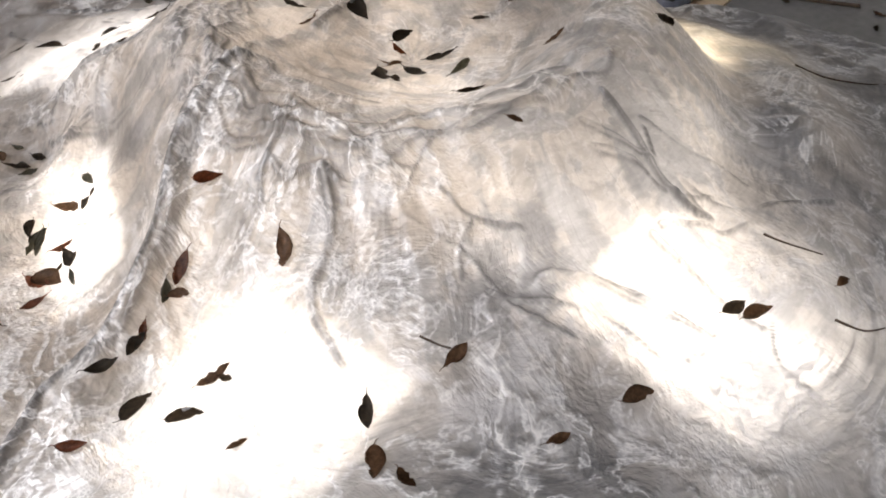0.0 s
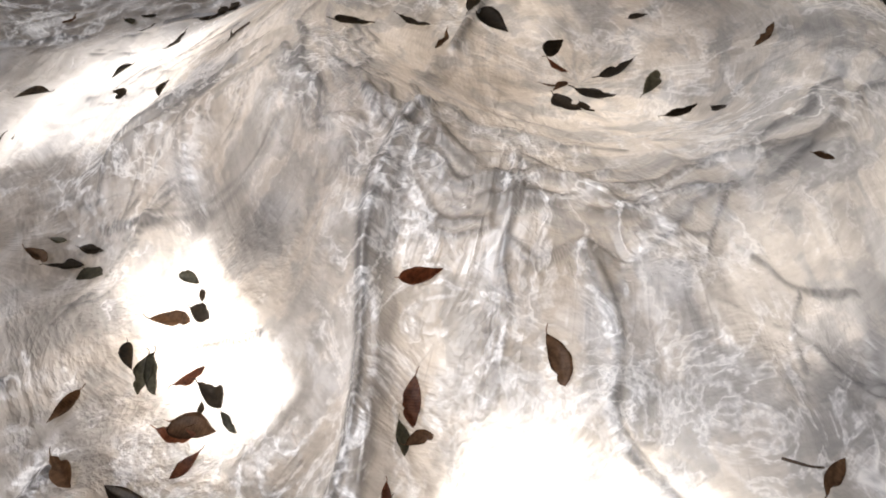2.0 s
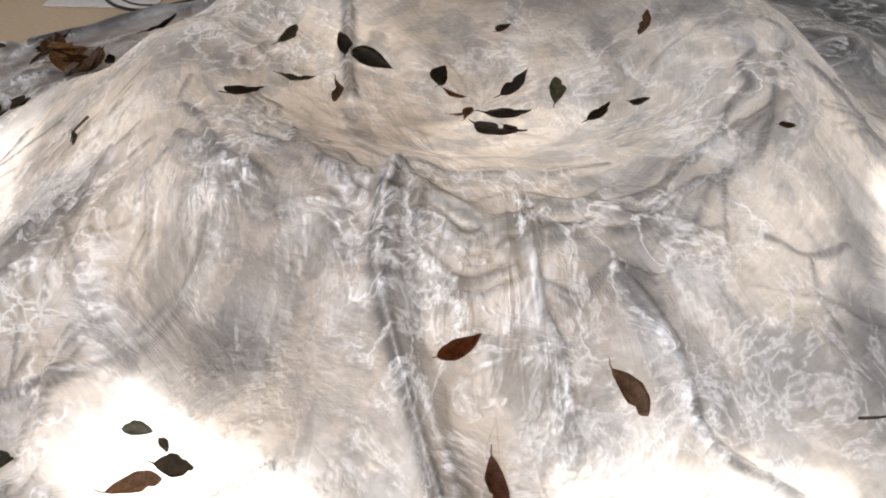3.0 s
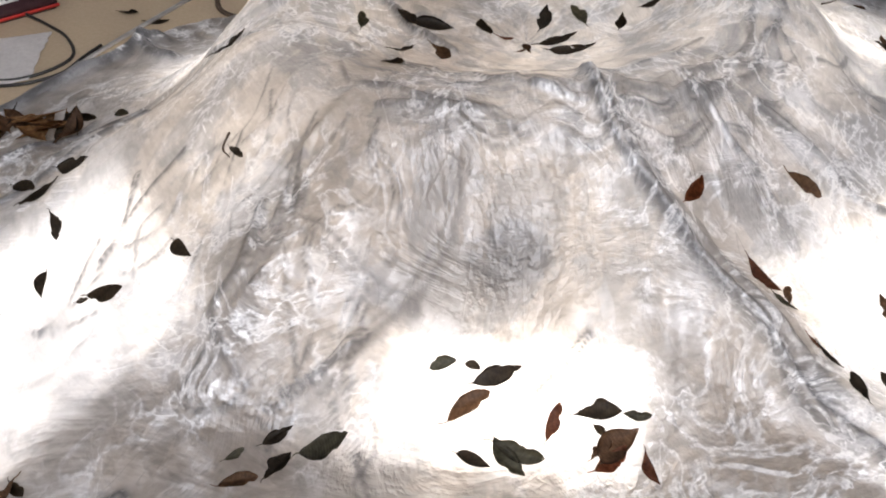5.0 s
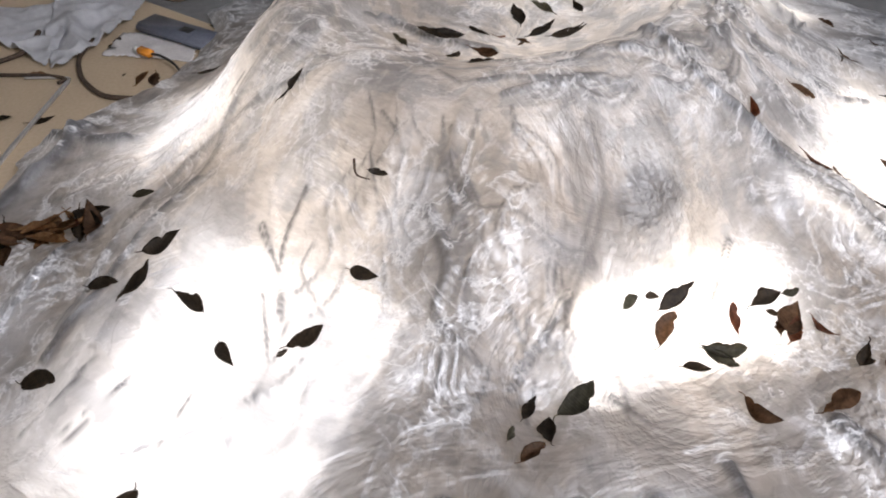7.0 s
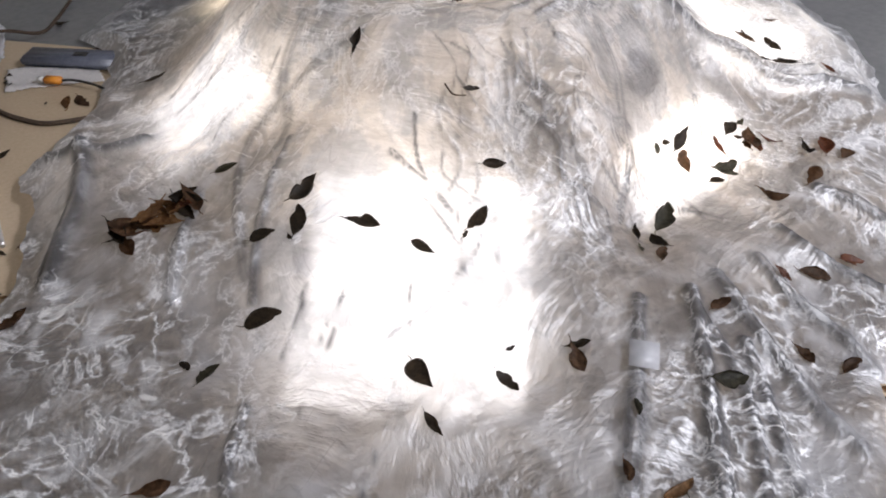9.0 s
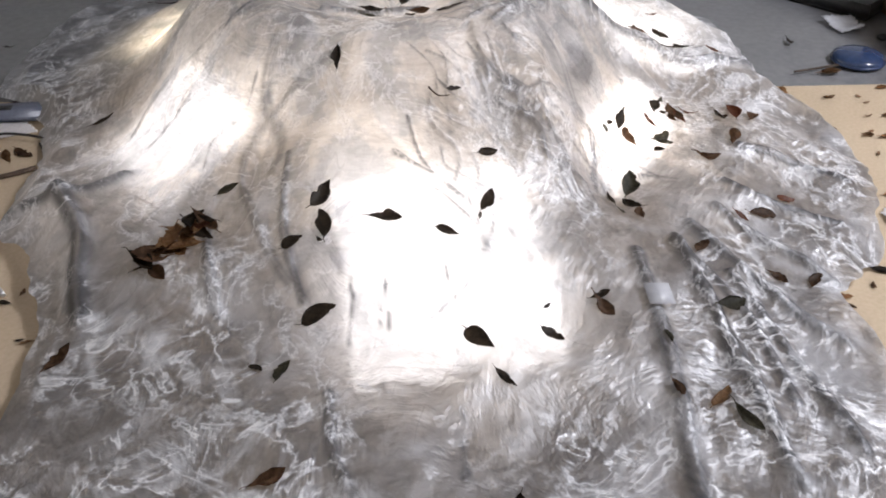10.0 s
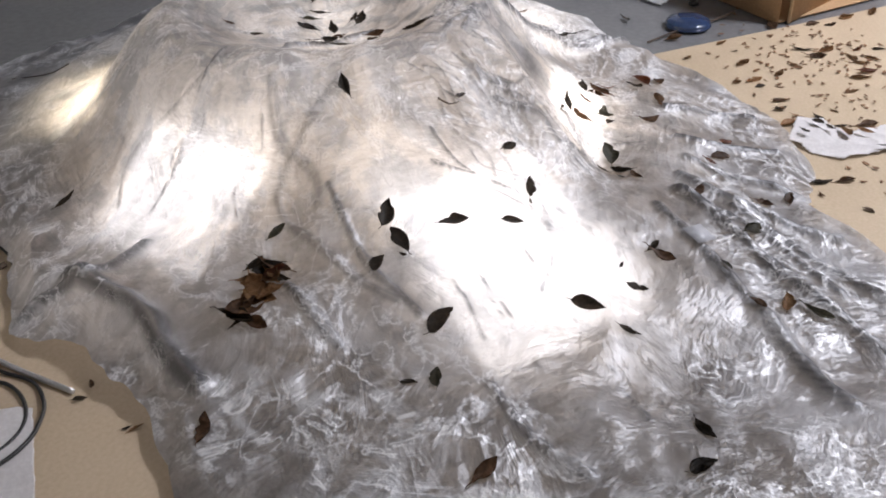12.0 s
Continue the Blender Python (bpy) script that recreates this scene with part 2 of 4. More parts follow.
def slab(name, x0, y0, z0, x1, y1, z1, mat, label, category):
    ob = new(name, finish(box(x0, y0, z0, x1, y1, z1), name, mat, False))
    return tagged(ob, label, category, kind="structure")


# ---- room ----
slab("floor", -2.6, -2.8, -0.1, 2.6, 2.8, -0.004, GREY_FLOOR, "smooth grey stone floor under the board", "floor")
bm = bmesh.new()
edge_a, edge_b = Vector((0.80, -1.72, 0)), Vector((-0.72, 1.78, 0))
corners = [edge_a, edge_b, Vector((-2.5, 1.78, 0)), Vector((-2.5, -1.72, 0))]
low = [bm.verts.new(c + Vector((0, 0, -0.004))) for c in corners]
top = [bm.verts.new(c) for c in corners]
bm.faces.new(low[::-1])
bm.faces.new(top)
for k in range(4):
    bm.faces.new((low[k], low[(k + 1) % 4], top[(k + 1) % 4], top[k]))
tagged(new("floor_board", finish(bm, "floor_board", BOARD, False)), "smooth beige board lying on the grey floor", "board", kind="structure")
slab("wall_north", -2.6, 2.8, -0.1, 2.6, 2.9, CEILING, PLASTER, "plain white painted wall", "wall")
slab("wall_south", -2.6, -2.9, -0.1, 2.6, -2.8, CEILING, PLASTER, "plain white painted wall", "wall")
slab("wall_east", 2.6, -2.9, -0.1, 2.7, 2.9, CEILING, PLASTER, "plain white painted wall", "wall")
slab("wall_west", -2.7, -2.9, -0.1, -2.6, 2.9, CEILING, PLASTER, "plain white painted wall", "wall")
slab("ceiling", -2.7, -2.9, CEILING, 2.7, 2.9, CEILING + 0.1, PLASTER, "plain white ceiling", "ceiling")
# housing for the added ceiling lamp, never in view
lamp = thing("added_ceiling_lamp", "unseen square white lamp housing added for the room light", "ceiling lamp", at=pose(LAMP_X, LAMP_Y, CEILING))
part("housing", box(-0.32, -0.32, -0.08, 0.32, 0.32, 0, 0.01), WHITE, lamp)

# ---- the draped cloth ----
CX, CY = -0.03, -0.02
# radius of a ring, and its mean height with the first three waves round it
RINGS = (
    (0.00, (0.211,)),
    (0.12, (0.239, -0.008, -0.001, 0.003, 0.003, -0.003, -0.000)),
    (0.22, (0.272, 0.002, -0.014, -0.005, -0.005, -0.003, 0.005)),
    (0.30, (0.323, -0.002, 0.003, 0.001, 0.013, 0.005, 0.005)),
    (0.37, (0.234, -0.016, 0.012, 0.014, 0.018, 0.004, -0.005)),
    (0.46, (0.148, -0.009, -0.019, 0.022, 0.019, 0.004, -0.019)),
    (0.56, (0.110, 0.001, 0.004, 0.020, 0.034, -0.010, -0.021)),
    (0.68, (0.082, 0.005, -0.017, 0.013, 0.008, -0.012, -0.012)),
    (0.82, (0.028, -0.007, -0.010, 0.009, 0.013, -0.005, -0.012)),
    (1.00, (0.015, -0.004, -0.002, 0.002, 0.002, -0.002, -0.003)),
)
# humps and hollows: x, y, height
HUMPS = (
    (-0.365, -0.423, 0.030), (-0.328, -0.530, -0.032), (-0.255, -0.391, 0.034), (-0.204, -0.428, -0.026),
    (0.320, 0.388, 0.026), (-0.541, -0.017, -0.018), (0.437, -0.075, 0.018), (-0.160, -0.479, -0.018),
    (-0.268, -0.543, -0.015), (-0.056, -0.528, -0.008), (0.059, 0.464, -0.014), (-0.590, -0.350, 0.013),
    (-0.108, -0.369, -0.011), (0.164, -0.474, 0.010), (-0.588, -0.578, -0.011), (-0.045, -0.300, 0.012),
    (0.218, -0.251, -0.012), (-0.534, -0.136, 0.011),
)
HUMPS += (
    (0.523, 0.109, -0.021), (-0.119, -0.568, -0.010), (0.393, -0.098, -0.023), (-0.654, -0.003, -0.027), (-0.682, -0.114, -0.016),
    (-0.064, -0.874, 0.015), (-0.294, -0.898, 0.017), (-0.929, -0.431, 0.020), (-0.187, 0.415, 0.013), (-0.322, 0.056, 0.013),
    (-0.177, -0.327, 0.014), (-0.399, -0.097, 0.008), (-0.365, -0.042, -0.013), (0.113, 0.009, -0.018), (-0.119, -0.488, -0.015),
    (0.279, -0.180, -0.010), (0.305, -0.032, 0.009), (-0.072, -0.831, 0.009), (-0.679, -0.531, -0.012), (0.356, -0.543, -0.011),
)
RIDGE = ((0.014, -0.377), (0.088, -0.410), (0.164, -0.474), (0.250, -0.580))
# hem: angle round the middle, distance
HEM = (
    (-180, 1.22), (-165, 1.32), (-150, 1.36), (-135, 1.30), (-119, 1.08), (-114.7, 1.01), (-112, 0.93), (-101, 0.94), (-85, 0.907),
    (-65, 0.79), (-42, 0.83), (-20, 0.90), (0, 0.92), (30, 0.90), (60, 0.95), (86, 0.92), (106, 0.85), (109, 0.76), (118, 0.68),
    (133, 0.69), (140.6, 0.727), (146, 0.785), (153.7, 0.767), (158.8, 0.787), (165.5, 0.836), (172, 0.946), (180, 1.22),
)


# gathered folds: line over the ground, height, half width
FOLDS = (
    (((0.003, -0.257), (0.030, -0.350), (0.101, -0.426), (0.157, -0.487), (0.200, -0.570), (0.290, -0.680)), 0.016, 0.009),
    (((0.020, -0.300), (0.060, -0.370), (0.125, -0.425), (0.190, -0.500)), 0.006, 0.006),
    (((0.201, -0.245), (0.265, -0.266), (0.309, -0.314), (0.390, -0.315)), 0.007, 0.007),
    (((0.288, 0.079), (0.333, 0.097), (0.376, 0.110), (0.412, 0.149)), 0.007, 0.006),
    (((0.422, 0.060), (0.505, 0.100), (0.547, 0.122)), 0.006, 0.006),
    (((0.423, -0.093), (0.479, -0.003), (0.540, 0.055)), 0.005, 0.005),
    (((-0.319, -0.364), (-0.246, -0.422), (-0.191, -0.436)), 0.004, 0.007),
    (((-0.342, -0.340), (-0.361, -0.410), (-0.392, -0.441), (-0.367, -0.490)), 0.007, 0.007),
    (((-0.408, -0.642), (-0.583, -0.754), (-0.784, -0.866)), 0.014, 0.011),
    (((-0.445, -0.734), (-0.562, -0.835), (-0.700, -0.932)), 0.012, 0.010),
    (((-0.421, -0.642), (-0.521, -0.770), (-0.655, -0.849)), 0.009, 0.008),
    (((-0.526, -0.065), (-0.656, -0.123), (-0.761, -0.206)), 0.008, 0.007),
    (((-0.635, 0.023), (-0.737, -0.045), (-0.802, -0.097)), 0.008, 0.008),
    (((-0.879, -0.303), (-0.951, -0.342), (-1.017, -0.412)), 0.008, 0.007),
    (((-0.215, 0.026), (-0.175, -0.050), (-0.128, -0.120)), 0.009, 0.006),
    (((-0.374, -0.082), (-0.520, 0.016), (-0.643, -0.068), (-0.740, -0.175)), 0.005, 0.008),
    (((-0.301, 0.116), (-0.341, 0.194), (-0.353, 0.297), (-0.435, 0.307)), 0.004, 0.004),
    (((-0.555, -0.049), (-0.501, -0.042), (-0.444, 0.016), (-0.367, 0.031)), 0.004, 0.010),
    (((-0.287, -0.498), (-0.157, -0.399), (-0.140, -0.351)), 0.003, 0.006),
    (((-0.360, -0.660), (-0.440, -0.780), (-0.500, -0.900)), 0.014, 0.013),
    (((-0.290, -0.690), (-0.330, -0.790), (-0.370, -0.880)), 0.012, 0.012),
    (((-0.470, -0.600), (-0.660, -0.690), (-0.900, -0.780)), 0.012, 0.012),
    (((-0.200, -0.690), (-0.220, -0.780), (-0.215, -0.880)), 0.012, 0.011),
    (((-0.060, -0.700), (-0.040, -0.800), (-0.060, -0.880)), 0.010, 0.011),
    (((-0.295, -0.302), (-0.307, -0.387), (-0.365, -0.446), (-0.402, -0.500)), 0.005, 0.005),
    (((-0.606, 0.335), (-0.712, 0.201), (-0.799, 0.142), (-0.860, 0.090)), 0.022, 0.018),
    (((-0.659, 0.402), (-0.620, 0.300), (-0.560, 0.230)), 0.016, 0.016),
)


# thin drag lines
DRAGS = (
    ((-0.626, -0.355), (-0.668, -0.386), (-0.710, -0.417)), ((-0.500, -0.231), (-0.509, -0.304), (-0.527, -0.351)), ((-0.521, -0.354), (-0.554, -0.385), (-0.586, -0.410)),
    ((-0.526, -0.424), (-0.554, -0.452), (-0.578, -0.476)), ((-0.355, -0.491), (-0.379, -0.510), (-0.402, -0.526)), ((-0.239, -0.465), (-0.282, -0.484), (-0.326, -0.495)),
    ((-0.336, -0.419), (-0.389, -0.458), (-0.435, -0.507)), ((-0.255, -0.474), (-0.303, -0.494), (-0.343, -0.508)), ((-0.532, -0.309), (-0.550, -0.362), (-0.569, -0.411)),
    ((-0.439, -0.228), (-0.491, -0.271), (-0.527, -0.341)), ((-0.282, -0.284), (-0.302, -0.322), (-0.307, -0.369)), ((-0.488, -0.395), (-0.523, -0.421), (-0.552, -0.439)),
)
DRAGS += (
    ((-0.368, -0.250), (-0.391, -0.316), (-0.419, -0.381)), ((-0.664, -0.289), (-0.708, -0.305), (-0.742, -0.314)), ((-0.651, -0.382), (-0.689, -0.403), (-0.726, -0.427)),
    ((-0.523, -0.396), (-0.560, -0.406), (-0.592, -0.407)), ((-0.016, -0.471), (-0.055, -0.501), (-0.091, -0.526)), ((-0.738, -0.324), (-0.778, -0.342), (-0.810, -0.357)),
    ((-0.709, -0.254), (-0.755, -0.279), (-0.805, -0.297)), ((-0.756, -0.317), (-0.815, -0.353), (-0.866, -0.371)), ((-0.788, -0.450), (-0.856, -0.472), (-0.933, -0.504)),
)
DRAGS += (
    ((0.344, -0.130), (0.359, -0.155), (0.385, -0.166)), ((0.184, -0.320), (0.155, -0.301), (0.131, -0.258)), ((0.289, -0.191), (0.268, -0.159), (0.252, -0.117)),
    ((0.098, -0.229), (0.137, -0.277), (0.160, -0.313)), ((0.325, 0.114), (0.374, 0.114), (0.411, 0.138)), ((0.448, -0.040), (0.480, 0.013), (0.539, 0.061)),
    ((0.545, 0.136), (0.591, 0.105), (0.639, 0.118)),
)


def to_line(x, y, line):
    best = np.full(np.shape(x), 9.0)
    for (ax, ay), (bx, by) in zip(line, line[1:]):
        t = np.clip(((x - ax) * (bx - ax) + (y - ay) * (by - ay)) / ((bx - ax) ** 2 + (by - ay) ** 2), 0, 1)
        best = np.minimum(best, np.hypot(x - ax - t * (bx - ax), y - ay - t * (by - ay)))
    return best


def base_height(x, y):
    """The cloth's broad form: a round hill with a hollow top."""
    x, y = np.asarray(x, float), np.asarray(y, float)
    r, a = np.hypot(x - CX, y - CY), np.arctan2(y - CY, x - CX)
    waves = (1, np.cos(a), np.sin(a), np.cos(2 * a), np.sin(2 * a), np.cos(3 * a), np.sin(3 * a))
    total, weight = 0.0, 0.0
    for ring, terms in RINGS:
        w = np.exp(-((r - ring) / (0.075 if ring < 0.6 else 0.1)) ** 2) + 1e-9
        total, weight = total + w * sum(p * q for p, q in zip(terms, waves)), weight + w
    z = total / weight + 0.03 * np.exp(-(to_line(x, y, RIDGE) / 0.035) ** 2)
    for hx, hy, h in HUMPS:
        z = z + h * np.exp(-((x - hx) ** 2 + (y - hy) ** 2) / 0.055 ** 2)
    return np.maximum(z, 0.006)


def smooth_line(line):
    """The same line with its corners rounded."""
    pts = [Vector(p) for p in line]
    out = []
    for i in range(len(pts) - 1):
        a, b, c, d = pts[max(i - 1, 0)], pts[i], pts[i + 1], pts[min(i + 2, len(pts) - 1)]
        for t in (0.0, 0.25, 0.5, 0.75):
            p = 0.5 * (2 * b + (c - a) * t + (2 * a - 5 * b + 4 * c - d) * t * t + (3 * b - a - 3 * c + d) * t ** 3)
            out.append((p.x, p.y))
    return out + [tuple(pts[-1])]


FOLDS = tuple((smooth_line(line), high, wide, min(1.0, 0.25 + high / 0.013)) for line, high, wide in FOLDS) + tuple((smooth_line(line), 0.003, 0.0030, 0.95) for line in DRAGS)


def rim_arc(radius, start, end):
    return [(CX + radius * (1 + 0.03 * math.sin(k * 2.7 + start)) * math.cos(radians(a)), CY + radius * (1 + 0.03 * math.sin(k * 2.7 + start)) * math.sin(radians(a)))
            for k, a in enumerate(np.linspace(start, end, 9))]


def drag_line(turn, start, long, lean):
    """A thin line that runs down the slope, leaning a little."""
    out = []
    for k in range(4):
        r, a = start + long * k / 3, radians(turn + lean * k / 3 + 2.0 * math.sin(k * 2.1 + turn))
        out.append((CX + r * math.cos(a), CY + r * math.sin(a)))
    return out


draw = random.Random(21)
FOLDS += tuple((smooth_line(drag_line(draw.uniform(low, high), draw.uniform(0.33, far), draw.uniform(0.06, 0.16), lean + draw.uniform(-5, 5))), draw.uniform(0.002, 0.004), draw.uniform(0.0022, 0.0032), 0.75)
               for low, high, far, lean, count in ((-152, -116, 0.52, 4, 18), (-30, 32, 0.46, 14, 8), (150, 178, 0.40, -4, 3)) for k in range(count))
FOLDS += ((smooth_line(((-0.275, 0.120), (-0.335, 0.155), (-0.405, 0.190), (-0.475, 0.240))), 0.004, 0.0034, 1.0),)


# gathers along the near edge of the hollow, with their fold shading painted in
FOLDS += tuple((smooth_line(rim_arc(r, a, e)), 1.5 * h, w, 0.75) for r, a, e, h, w in (
    (0.255, -128, -75, 0.0025, 0.0045), (0.266, -112, -40, 0.003, 0.005), (0.276, -95, -8, 0.003, 0.0045), (0.288, -80, -30, 0.0025, 0.004),
    (0.297, -62, 8, 0.003, 0.0045), (0.243, -150, -100, 0.0025, 0.0045), (0.308, -30, 30, 0.0025, 0.004), (0.230, -165, -120, 0.003, 0.0045), (0.222, -95, -35, 0.002, 0.004),
    (0.318, -125, -60, 0.0025, 0.004), (0.304, -140, -84, 0.003, 0.0045), (0.270, -30, 25, 0.002, 0.004), (0.328, -78, -25, 0.002, 0.0035)))
# long strips where the cloth lies double, the last a crease's painted shadow: line, half width, share of light held
# back
STRIPS = (
    (((0.022, -0.262), (0.046, -0.345), (0.116, -0.416), (0.170, -0.476), (0.216, -0.560)), 0.013, 0.55),
    (((0.118, -0.268), (0.165, -0.318), (0.212, -0.372)), 0.011, 0.40),
    (((0.222, -0.240), (0.282, -0.262), (0.330, -0.300)), 0.010, 0.38),
    (((0.330, -0.060), (0.385, -0.070), (0.445, -0.110)), 0.016, 0.30),
    (((-0.335, -0.405), (-0.365, -0.455), (-0.400, -0.505)), 0.016, 0.35),
    (((-0.165, 0.005), (-0.130, -0.120), (-0.060, -0.205)), 0.012, 0.30),
    # shadow of the crease in the hollow, painted as a narrow dark strip
    (((-0.228, 0.040), (-0.200, 0.000), (-0.178, -0.048), (-0.150, -0.090), (-0.128, -0.122)), 0.0055, 0.75),
)
STRIPS = tuple((smooth_line(line), wide, much) for line, wide, much in STRIPS)


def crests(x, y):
    """Height of the gathered folds, and the shade painted along them; strips of double cloth dim too."""
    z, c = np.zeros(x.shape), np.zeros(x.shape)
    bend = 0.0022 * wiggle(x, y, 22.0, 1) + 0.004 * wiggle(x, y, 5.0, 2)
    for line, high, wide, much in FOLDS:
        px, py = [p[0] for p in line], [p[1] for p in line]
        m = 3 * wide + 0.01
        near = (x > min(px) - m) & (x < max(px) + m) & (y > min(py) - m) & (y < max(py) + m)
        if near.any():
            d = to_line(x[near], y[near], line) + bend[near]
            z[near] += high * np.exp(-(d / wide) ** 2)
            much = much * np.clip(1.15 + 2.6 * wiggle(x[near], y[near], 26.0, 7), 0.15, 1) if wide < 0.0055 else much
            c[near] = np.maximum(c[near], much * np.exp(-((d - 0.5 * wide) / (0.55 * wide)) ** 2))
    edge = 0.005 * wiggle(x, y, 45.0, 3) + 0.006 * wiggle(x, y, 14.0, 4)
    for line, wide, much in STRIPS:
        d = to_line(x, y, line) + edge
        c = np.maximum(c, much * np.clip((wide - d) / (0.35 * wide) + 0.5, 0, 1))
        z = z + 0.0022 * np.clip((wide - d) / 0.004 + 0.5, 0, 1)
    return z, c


def hem(a):
    d = np.degrees(a)
    at, far = zip(*HEM)
    return np.interp(d, at, far)


def wiggle(x, y, scale, seed):
    x, y = np.asarray(x, float), np.asarray(y, float)
    return np.array([noise.noise((p * scale, q * scale, seed * 3.7)) for p, q in zip(x.ravel(), y.ravel())]).reshape(x.shape)


def noise_at(x, y, z):
    return np.array([noise.noise((p, q, s)) for p, q, s in zip(x.ravel(), y.ravel(), z.ravel())]).reshape(x.shape)


def ridged(x, y, z):
    return 1 - 2 * np.abs(noise_at(x, y, z))


def folds(x, y):
    """Drag lines down the slopes, crumples in the hollow and on the skirt."""
    dx, dy = x - CX, y - CY
    r = np.hypot(dx, dy) + 1e-6
    u, v, one = dx / r, dy / r, np.ones_like(r)
    slope = np.exp(-((r - 0.45) / 0.17) ** 2)
    skirt = np.clip((r - 0.52) / 0.25, 0, 1)
    bowl = np.clip((0.36 - r) / 0.1, 0, 1)
    # the lines lean as they run down
    lean = 0.9 * noise_at(u * 1.5, v * 1.5, r * 2)
    c, s = np.cos(lean * (r - 0.3) * 2), np.sin(lean * (r - 0.3) * 2)
    u, v = u * c - v * s, u * s + v * c
    z = 0.007 * slope * (ridged(u * 5.5, v * 5.5, r * 2.4 + 3) - 0.5)
    z = z + 0.0032 * slope * ridged(u * 9, v * 9, r * 6 + 9)
    z = z + 0.0006 * slope * ridged(u * 24, v * 24, r * 9 + 5)
    z = z + 0.018 * skirt * (ridged(x * 4.2 + 7, y * 4.2, one) - 0.45)
    z = z + 0.0055 * skirt * ridged(x * 9 + 2 * lean, y * 10 - 2 * lean, 4 * one)
    z = z + 0.0016 * (0.4 + skirt) * ridged(x * 20 + 3 * lean, y * 24, 6 * one)
    z = z + 0.005 * bowl * ridged(x * 5 + y * 2, y * 12, 7 * one)
    z = z + 0.0025 * bowl * ridged(x * 12, y * 26, 8 * one)
    return z


def full_height(x, y):
    x, y = np.atleast_1d(np.asarray(x, float)), np.atleast_1d(np.asarray(y, float))
    z, c = crests(x, y)
    return np.maximum(base_height(x, y) + folds(x, y) + z, 0.004), c


def height(x, y):
    return float(full_height(x, y)[0][0])


# places where the cloth is drawn smooth: x, y, reach
CALM = ((-0.085, -0.405, 0.085), (-0.16, -0.40, 0.08), (0.41, -0.02, 0.11), (0.36, 0.10, 0.09), (-0.66, -0.60, 0.13), (-0.66, 0.02, 0.07), (-0.93, -0.50, 0.12))


def draped_cloth():
    turns, steps = 900, 330
    a = -math.pi + math.tau * np.arange(turns) / turns
    rim = hem(a) * (1 + 0.025 * wiggle(np.cos(a), np.sin(a), 7, 0) + 0.012 * wiggle(np.cos(a), np.sin(a), 25, 1))
    f = ((np.arange(steps) + 1) / steps)[:, None]
    r = rim[None, :] * f
    x, y = CX + r * np.cos(a), CY + r * np.sin(a)
    z, fold_shade = full_height(x, y)
    curl = np.clip((f - 0.93) / 0.07, 0, 1)
    lift = np.maximum(wiggle(np.cos(a), np.sin(a), 4, 5), 0)[None, :]
    z = np.maximum(z * (1 - 0.7 * curl) + 0.045 * curl * lift, 0.003)
    out = np.clip((r - 0.25 + 0.03 * wiggle(x, y, 9, 6)) / 0.09, 0, 1)
    turn = np.cos(a) * (1.1 + 1.5 * out), np.sin(a) * (1.1 + 1.5 * out)
    flow = np.stack([turn[0], turn[1], 3.0 * np.minimum(r, 0.3) + 1.1 * r], -1).reshape(-1, 3)
    # mask of the rim: more crumples, and shade painted into the cloth's colour
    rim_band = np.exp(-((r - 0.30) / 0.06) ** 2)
    calm = np.zeros(r.shape)
    for px, py, far in CALM:
        calm = np.maximum(calm, np.exp(-(((x - px) ** 2 + (y - py) ** 2) / far ** 2) ** 2))
    verts = np.vstack([np.stack([x, y, z], -1).reshape(-1, 3), [[CX, CY, height(CX, CY)]]])
    k = np.arange(turns)
    n = (k + 1) % turns
    faces = [(steps * turns, p, q) for p, q in zip(k.tolist(), n.tolist())]
    for i in range(steps - 1):
        faces += np.stack([i * turns + k, (i + 1) * turns + k, (i + 1) * turns + n, i * turns + n], -1).tolist()
    me = bpy.data.meshes.new("draped_cloth")
    me.from_pydata(verts.tolist(), [], faces)
    me.materials.append(CLOTH)
    me.polygons.foreach_set("use_smooth", [True] * len(me.polygons))
    me.attributes.new("flow", "FLOAT_VECTOR", "POINT").data.foreach_set("vector", np.vstack([flow, [[0, 0, 2]]]).ravel())
    me.attributes.new("fold_shade", "FLOAT", "POINT").data.foreach_set("value", np.append(fold_shade.ravel(), 0))
    me.attributes.new("calm", "FLOAT", "POINT").data.foreach_set("value", np.append(calm.ravel(), 0))
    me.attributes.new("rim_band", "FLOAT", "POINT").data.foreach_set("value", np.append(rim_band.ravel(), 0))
    me.attributes.new("skirt", "FLOAT", "POINT").data.foreach_set("value", np.append(np.clip((r - 0.5) / 0.2, 0, 1).ravel(), 0))
    return tagged(new("draped_cloth", me), "sheer crinkled white cloth draped over a lit hollow hill", "cloth")


draped_cloth()


def light_panel(x, y, turn, width, depth, watts, colour, drop=0.06):
    """A flat lamp that leans under the cloth, level with its slope."""
    e = 0.05
    slope_x, slope_y = float(base_height(x + e, y) - base_height(x - e, y)), float(base_height(x, y + e) - base_height(x, y - e))
    n = Vector((-slope_x, -slope_y, 2 * e)).normalized()
    z = max(float(base_height(x, y)) - drop, 0.02)
    return area_lamp("light_under_cloth", look((x, y, z), Vector((x, y, z)) + n, turn), width, depth, watts, colour)


WARM = (1.0, 0.97, 0.925)
CREAM = (1.0, 0.935, 0.84)
light_panel(-0.605, -0.35, 0, 0.29, 0.35, 0.95, WARM)
light_panel(0.35, -0.41, 0, 0.26, 0.27, 1.0, CREAM)
light_panel(-0.10, -0.495, 0, 0.27, 0.15, 0.78, CREAM)
